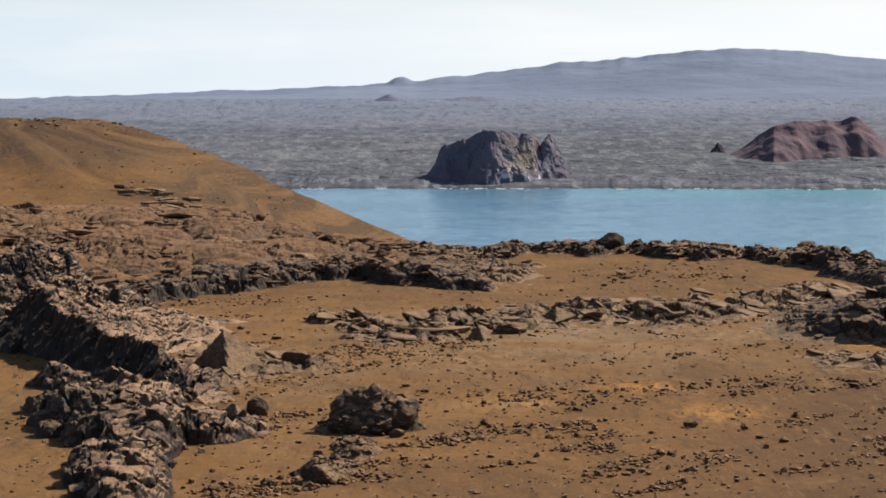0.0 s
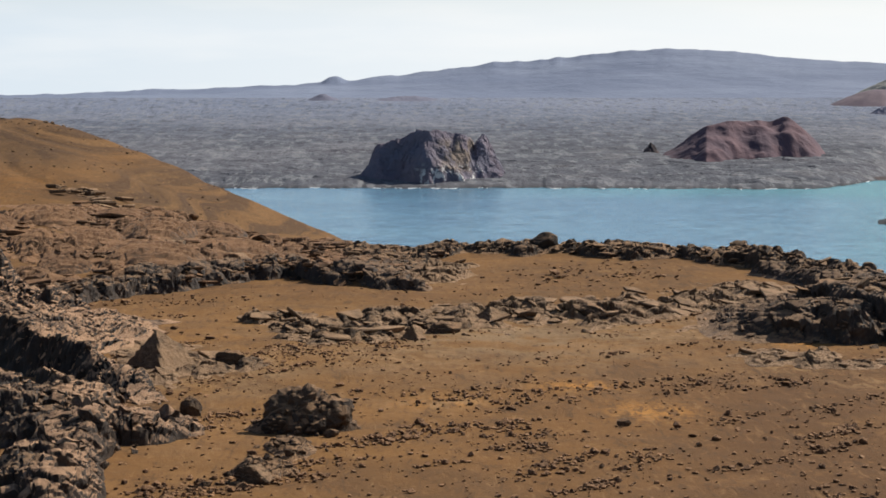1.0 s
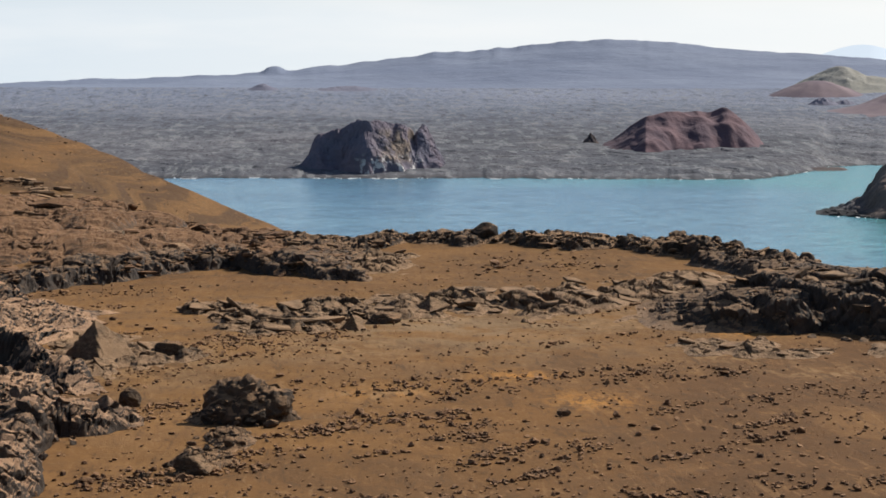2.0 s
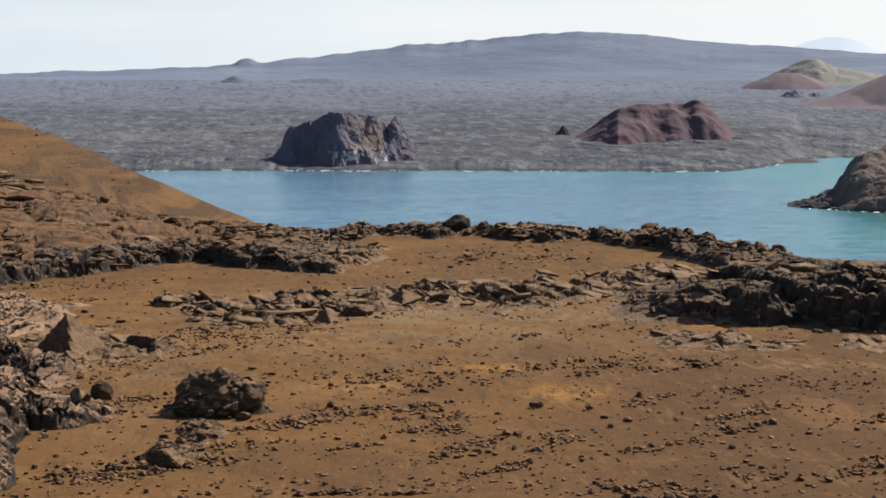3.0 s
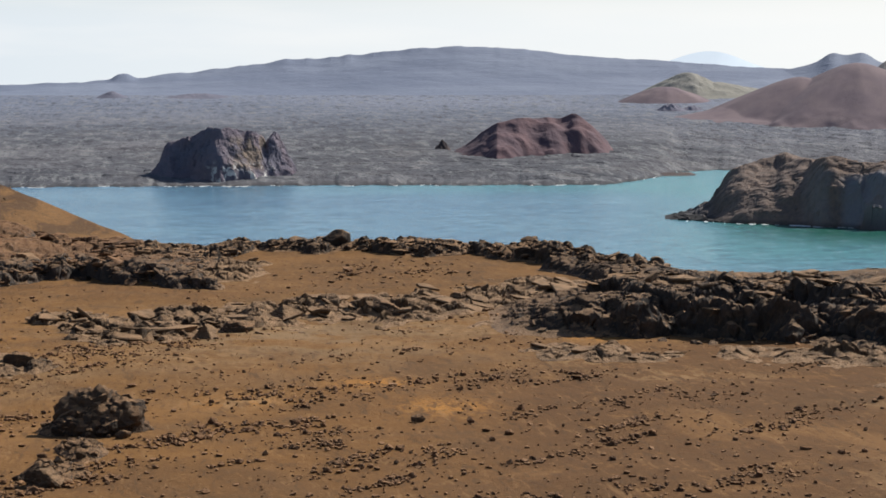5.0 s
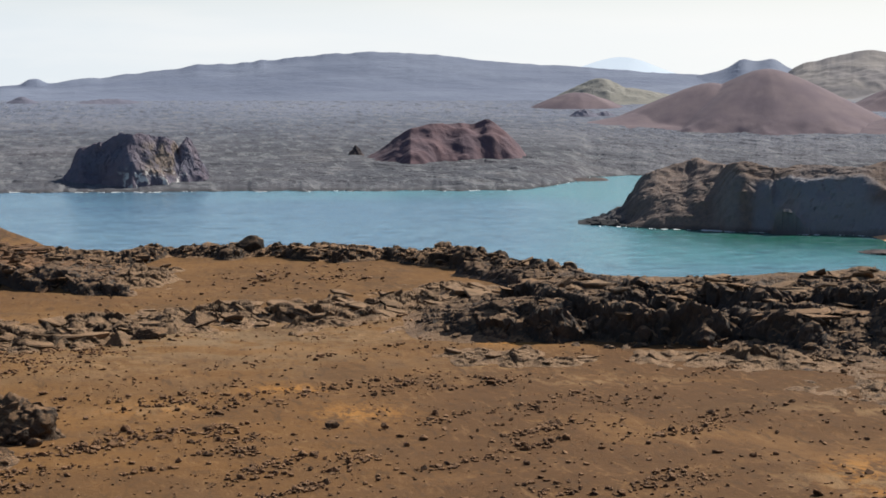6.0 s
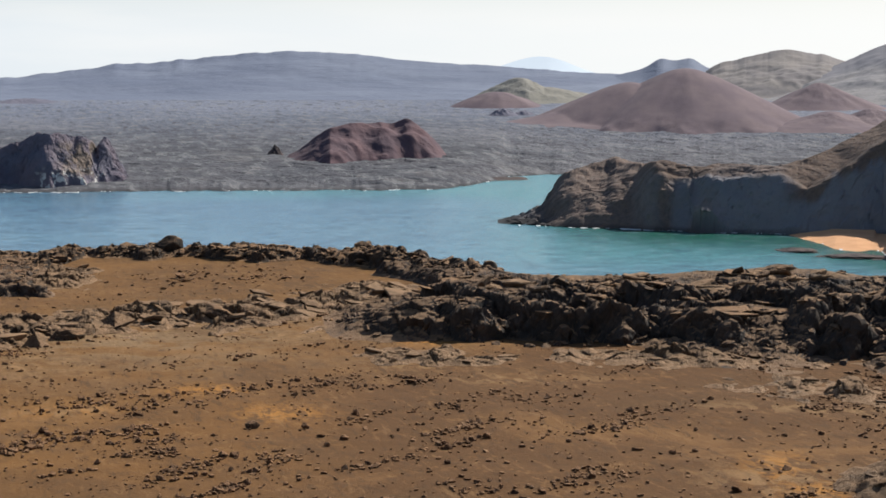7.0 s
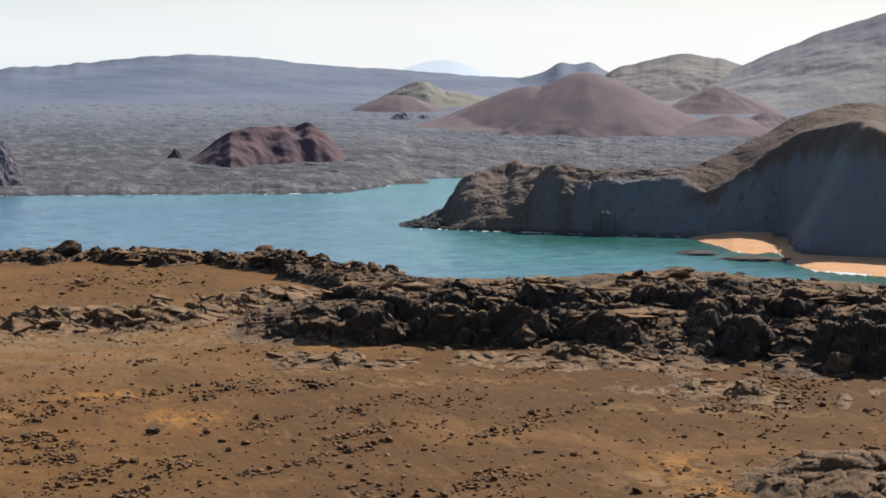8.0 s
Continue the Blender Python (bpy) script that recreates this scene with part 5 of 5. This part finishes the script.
for k, (a0, r0, da, dr, count, big) in enumerate(SLAB_GROUPS):
    def crust_env(az, r, a0=a0, r0=r0, da=da, dr=dr, k=k, big=big):
        q = np.sqrt(((az - a0) / (1.5 * da)) ** 2 + ((r - r0) / (1.5 * dr)) ** 2)
        return (0.30 * (1.0 - q ** 2) + 0.55 * fbm(az * 1.1, r / 2.6, 3, 640 + k) - 0.06) * min(1.0, 0.15 + 0.3 * big)
    group = thing("slab_outcrop", "broken grey-brown lava slabs half sunk in the sand", "rock outcrop", "slab outcrops", at=at_ground(a0, r0))
    part("crust", lava_mass(a0 - 2.2 * da, a0 + 2.2 * da, r0 - 2.2 * dr, r0 + 2.2 * dr, crust_env, 1.5, 660 + k, SLAB, 0.03, 0.08, 0.4, 0.85, "crust", 0.1), group)
    tip = (a0 + 125, 9, 34)  # most plates lie tipped towards the sun, with a dark broken edge behind
    strew(group, SLAB_MESHES, count // 3, inside_of(crust_env, a0 - 2 * da, a0 + 2 * da, r0 - 2 * dr, r0 + 2 * dr), (0.3, big * 0.6), 610 + k, "slab", (0.4, 0.9), 0.22, 0.3)
    strew(group, SLAB_MESHES, count // 2, inside_of(crust_env, a0 - 2 * da, a0 + 2 * da, r0 - 2 * dr, r0 + 2 * dr), (0.4, big * 0.75), 600 + k, "slab", (0.35, 0.75), 0.22, 0.35, tip)
    strew(group, SLAB_MESHES, count // 9, inside_of(crust_env, a0 - 1.6 * da, a0 + 1.6 * da, r0 - 1.6 * dr, r0 + 1.6 * dr), (big * 0.5, big * 1.05), 620 + k, "slab", (0.4, 0.7), 0.2, 0.35, tip)
    cover(group, ROCKS, SLAB, count, inside_of(crust_env, a0 - 2.2 * da, a0 + 2.2 * da, r0 - 2.2 * dr, r0 + 2.2 * dr), (0.12, 0.4), 680 + k, (0.3, 0.8))


# ---------------------------------------------------------------- single boulders
def boulder_mesh(name, seed, size, mat, facets=16, rough=0.06, level=4):
    rng = random.Random(seed)
    bm = bmesh.new()
    bmesh.ops.create_icosphere(bm, subdivisions=level, radius=1.0)
    normals = [Vector((rng.gauss(0, 1), rng.gauss(0, 1), rng.gauss(0, 1))).normalized() for _ in range(facets)]
    reach = [rng.uniform(0.72, 1.0) for _ in range(facets)]
    for v in bm.verts:
        d = v.co.normalized()
        r = min([h / max(d.dot(n), 0.05) for n, h in zip(normals, reach)] + [1.25])
        r += rough * (noise.fractal(d * 3.0 + Vector((seed, 0, 0)), 0.8, 2.0, 4) + 0.6 * noise.noise(d * 9))
        v.co = Vector((d.x * size[0], d.y * size[1], d.z * size[2])) * r
    me = bpy.data.meshes.new(name)
    bm.to_mesh(me)
    bm.free()
    me.materials.append(mat)
    return me


def boulder(name, label, az, r, size, mat, seed, turn=0.0, sink=0.25, facets=16, rough=0.06, lift=None):
    x, y = polar(az, r)
    ob = new(name, boulder_mesh(name, seed, size, mat, facets, rough))
    ob.matrix_basis = pose(float(x), float(y), (gz(x, y) if lift is None else lift) + size[2] * (1 - 2 * sink), 0, 0, turn)
    return tagged(ob, label, "boulder")


def pyramid_mesh(name, size, mat):
    """A four-sided wedge with worn edges and a chipped skin."""
    bm = bmesh.new()
    bmesh.ops.create_icosphere(bm, subdivisions=4, radius=1.0)
    planes = [(Vector((0.62, -0.38, 0.68)).normalized(), 0.42), (Vector((-0.84, -0.40, 0.38)).normalized(), 0.40), (Vector((0.2, 0.9, 0.4)).normalized(), 0.45), (Vector((0.9, 0.35, 0.35)).normalized(), 0.6), (Vector((0, 0, -1)), 0.35)]
    for v in bm.verts:
        d = v.co.normalized()
        r = min([h / max(d.dot(n), 0.05) for n, h in planes] + [1.5]) + 0.025 * noise.fractal(d * 4, 0.8, 2.0, 4)
        v.co = Vector((d.x * size[0], d.y * size[1], d.z * size[2])) * r
    me = bpy.data.meshes.new(name)
    bm.to_mesh(me)
    bm.free()
    me.materials.append(mat)
    return me


x, y = polar(-6.2, 86.3)
tri = new("wedge_boulder", pyramid_mesh("wedge_boulder", (1.8, 1.5, 1.5), HUMP))
tri.location = (float(x), float(y), gz(x, y) + 0.45)
tagged(tri, "pointed wedge-shaped grey-brown boulder on the sand", "boulder")
boulder("long_boulder", "dark log-shaped lava boulder lying flat", -7.6, 85.8, (0.95, 0.32, 0.32), LAVA, 701, 5, 0.2)
boulder("rim_boulder", "rounded dark boulder standing up on the rim", 4.85, 148.2, (1.05, 0.9, 0.85), LAVA, 703, 20, 0.25, lift=88.35)
boulder("dark_boulder", "lone dark boulder beside slabs", 6.1, 106, (0.75, 1.6, 0.55), LAVA, 705, 30, 0.2)
boulder("upright_stone", "dark upright stone on the sand", -7.15, 99.5, (0.30, 0.26, 0.38), LAVA, 707, 0, 0.2)
boulder("squat_boulder", "squat dark boulder with a low tail of rubble", -4.3, 86, (0.8, 0.5, 0.5), LAVA, 709, -15, 0.25)
boulder("small_boulder", "small dark boulder beside the crag", -5.4, 73.8, (0.42, 0.35, 0.42), LAVA, 711, 0, 0.2)

boulder("pale_boulder", "pale rounded boulder at the foot of the ridge", 27.1, 88.2, (0.55, 0.5, 0.62), HUMP, 713, 0, 0.2)
boulder("round_boulder", "dark rounded lava boulder beside the slabs", 2.0, 98.3, (0.9, 0.6, 0.45), LAVA, 715, 25, 0.3)
boulder("flat_stone", "pale flat stone leaning on dark rubble", -3.6, 60.8, (0.62, 0.5, 0.34), HUMP, 717, 15, 0.2)
boulder("pale_block", "pale sunlit block at the crag's foot", -8.8, 61.2, (0.6, 0.5, 0.4), HUMP, 719, 40, 0.2)
boulder("lone_stone", "single dark stone on bare sand", 7.2, 71.3, (0.28, 0.22, 0.17), LAVA, 731, 0, 0.2)
for az, r, size, turn in ((1.1, 95.4, (0.75, 0.6, 0.75), 10), (3.4, 104.6, (1.5, 1.0, 0.75), -15), (-0.6, 99.5, (1.0, 0.9, 0.5), 30), (4.6, 106.5, (1.1, 0.8, 0.45), 5), (8.7, 107.5, (1.6, 1.0, 0.4), 0)):
    x, y = polar(az, r)
    ob = new("tilted_slab", pyramid_mesh("tilted_slab", size, SLAB))
    ob.matrix_basis = pose(float(x), float(y), gz(x, y) + 0.12 * size[2], 0, 0, turn)
    tagged(ob, "tilted grey-brown lava slab with a sharp edge", "slab", "tilted slabs")

mound = thing("boulder_heap", "dark heap of welded lava boulders on open sand", "rock outcrop", at=at_ground(-1.9, 70))


def heap_env(az, r):
    x, y = polar(az, r)
    e = -0.3 + 0 * az
    for a, d, w, l, h in ((-2.1, 70.6, 1.35, 1.5, 1.1), (-1.3, 70.4, 0.95, 1.2, 0.85), (-3.0, 70.4, 0.8, 1.0, 0.45), (-2.5, 66, 0.8, 1.6, 0.35), (-3.4, 62.3, 0.9, 1.3, 0.4)):
        cx, cy = polar(a, d)
        q = np.sqrt(((x - cx) / w) ** 2 + ((y - cy) / l) ** 2) * (1 + 0.4 * fbm(x / 0.9, y / 0.9, 3, 721))
        e = np.maximum(e, h * np.clip(1.15 - q ** 2, -0.2, 1))
    return e


part("lava_mass", lava_mass(-4.8, 0, 58, 74, heap_env, 0.5, 723, LAVA, 0.03, 0.05, 0.4, 0.6, ledge=0.15), mound)
for az, r, size, turn, sink, seed in ((-2.3, 70.1, (1.0, 1.0, 0.88), 20, 0.16, 727), (-1.35, 69.9, (0.72, 0.8, 0.66), -30, 0.15, 728), (-1.75, 69.3, (0.55, 0.5, 0.42), 60, 0.2, 729), (-2.9, 69.6, (0.5, 0.5, 0.36), 10, 0.2, 730)):
    x, y = polar(az, r)
    ob = part("boulder", boulder_mesh("boulder", seed, size, LAVA, 9, 0.2), mound)
    ob.matrix_basis = pose(float(x) - mound.location.x, float(y) - mound.location.y, gz(x, y) + size[2] * (1 - 2 * sink) - mound.location.z, 8, -10, turn)
cover(mound, ROCKS, LAVA, 260, inside_of(heap_env, -4.8, 0, 58, 74, 0.05, 1.0), (0.1, 0.5), 724, (0.4, 0.9))
strew(mound, LAVA_ROCKS, 40, lambda g: (lambda k: (k[0] + g.gauss(0, 0.45), k[1] + g.gauss(0, 0.9)))(g.choice(((-2, 70), (-1.4, 70), (-2.5, 66), (-3.2, 63), (-4.4, 60.5)))), (0.25, 0.8), 725)

# ---------------------------------------------------------------- loose stones on the sand
rng = random.Random(77)
single, many = [], []
tries = 0
while len(many) < 6800 and tries < 130000:
    tries += 1
    a = rng.uniform(-12.6, 29.5)
    r = 56 + 66 * rng.random() ** 1.35
    x, y = polar(a, r)
    xa, ya = np.array([x]), np.array([y])
    # drifts of stones that run slantwise over the sand
    ua, va = 0.77 * xa + 0.64 * ya, 0.64 * xa - 0.77 * ya
    d = float(fbm(ua / 9.0, va / 2.6, 3, 801)[0] + 0.7 * fbm(ua / 2.2, va / 1.1, 2, 805)[0])
    want = 0.05 + 1.6 * max(0.0, d - 0.10)
    if a < -10.2 and r < 85:
        want *= 0.2
    if r < 76:
        want *= 1.6
    if r > 100:
        want *= 0.5
    if a > 11 and r > float(np.interp(a, FRONT_AZ, FRONT_R)) + 2:
        continue
    if rng.random() > want:
        continue
    size = 0.10 + 0.060 * rng.expovariate(1.0) + (0.05 if d > 0.2 else 0)
    size = min(size, 0.6)
    row = (rng.randrange(len(LOOSE)), float(x), float(y), 0.0, size, rng.uniform(0, 6.28), rng.gauss(0, 0.3), rng.uniform(0.6, 1.0))
    many.append(row)
for _ in range(170):
    a, r = 6.2 + rng.gauss(0, 1.5), 131 + rng.gauss(0, 4.5)
    x, y = polar(a, r)
    many.append((rng.randrange(14), float(x), float(y), 0.0, 0.2 + 0.12 * rng.expovariate(1.0), rng.uniform(0, 6.28), rng.gauss(0, 0.3), rng.uniform(0.4, 0.8)))
many.sort(key=lambda q: -q[4] / math.hypot(q[1], q[2]))
coarse = len(many)
zs = ground_z(np.array([q[1] for q in many]), np.array([q[2] for q in many]))
many = [(q[0], q[1], q[2], float(z) + q[4] * 0.16, *q[4:]) for q, z in zip(many, zs)]
for which, x, y, z, size, turn, tilt, squash in many[:300]:
    ob = new("lava_stone", STONE_MESHES[which])
    ob.matrix_basis = Matrix.LocRotScale((x, y, z), Euler((tilt, 0, turn)), (size, size, size * squash))
    tagged(ob, "loose dark angular lava stone on brown sand", "stone", "loose stones")
for _ in range(15000):
    a, r = rng.uniform(-12.8, 29.5), 56 + 70 * rng.random() ** 1.2
    x, y = polar(a, r)
    many.append((rng.randrange(14), float(x), float(y), 0.0, rng.uniform(0.05, 0.12), rng.uniform(0, 6.28), 0.0, rng.uniform(0.6, 1.0)))
fx, fy = np.array([q[1] for q in many[coarse:]]), np.array([q[2] for q in many[coarse:]])
keep = [float(v) for v in fbm((0.77 * fx + 0.64 * fy) / 9.0, (0.64 * fx - 0.77 * fy) / 2.6, 3, 801)]
fine = [q for q, v in zip(many[coarse:], keep) if rng.random() < 0.12 + 2.4 * v]
zs = ground_z(np.array([q[1] for q in fine]), np.array([q[2] for q in fine]))
many = many[:coarse] + [(q[0], q[1], q[2], float(z) + q[4] * 0.15, *q[4:]) for q, z in zip(fine, zs)]
tagged(new("gravel", joined("gravel", LOOSE, many[300:], STONE)), "scattered dark lava gravel on brown sand", "gravel", kind="stuff")

# dark reefs awash before the beaches
for az, r, size, turn in ((22.95, 1284, (9, 14, 1.6), 10), (23.15, 1276, (6, 9, 1.2), 40), (24.3, 1247, (16, 10, 1.5), -20), (24.95, 1238, (18, 12, 1.8), -25)):
    boulder("reef_rock", "low black reef rock awash by the beach", az, r, size, GREY_TUFF, 740 + int(az * 10), turn, 0.4, 14, 0.2, lift=0.0)
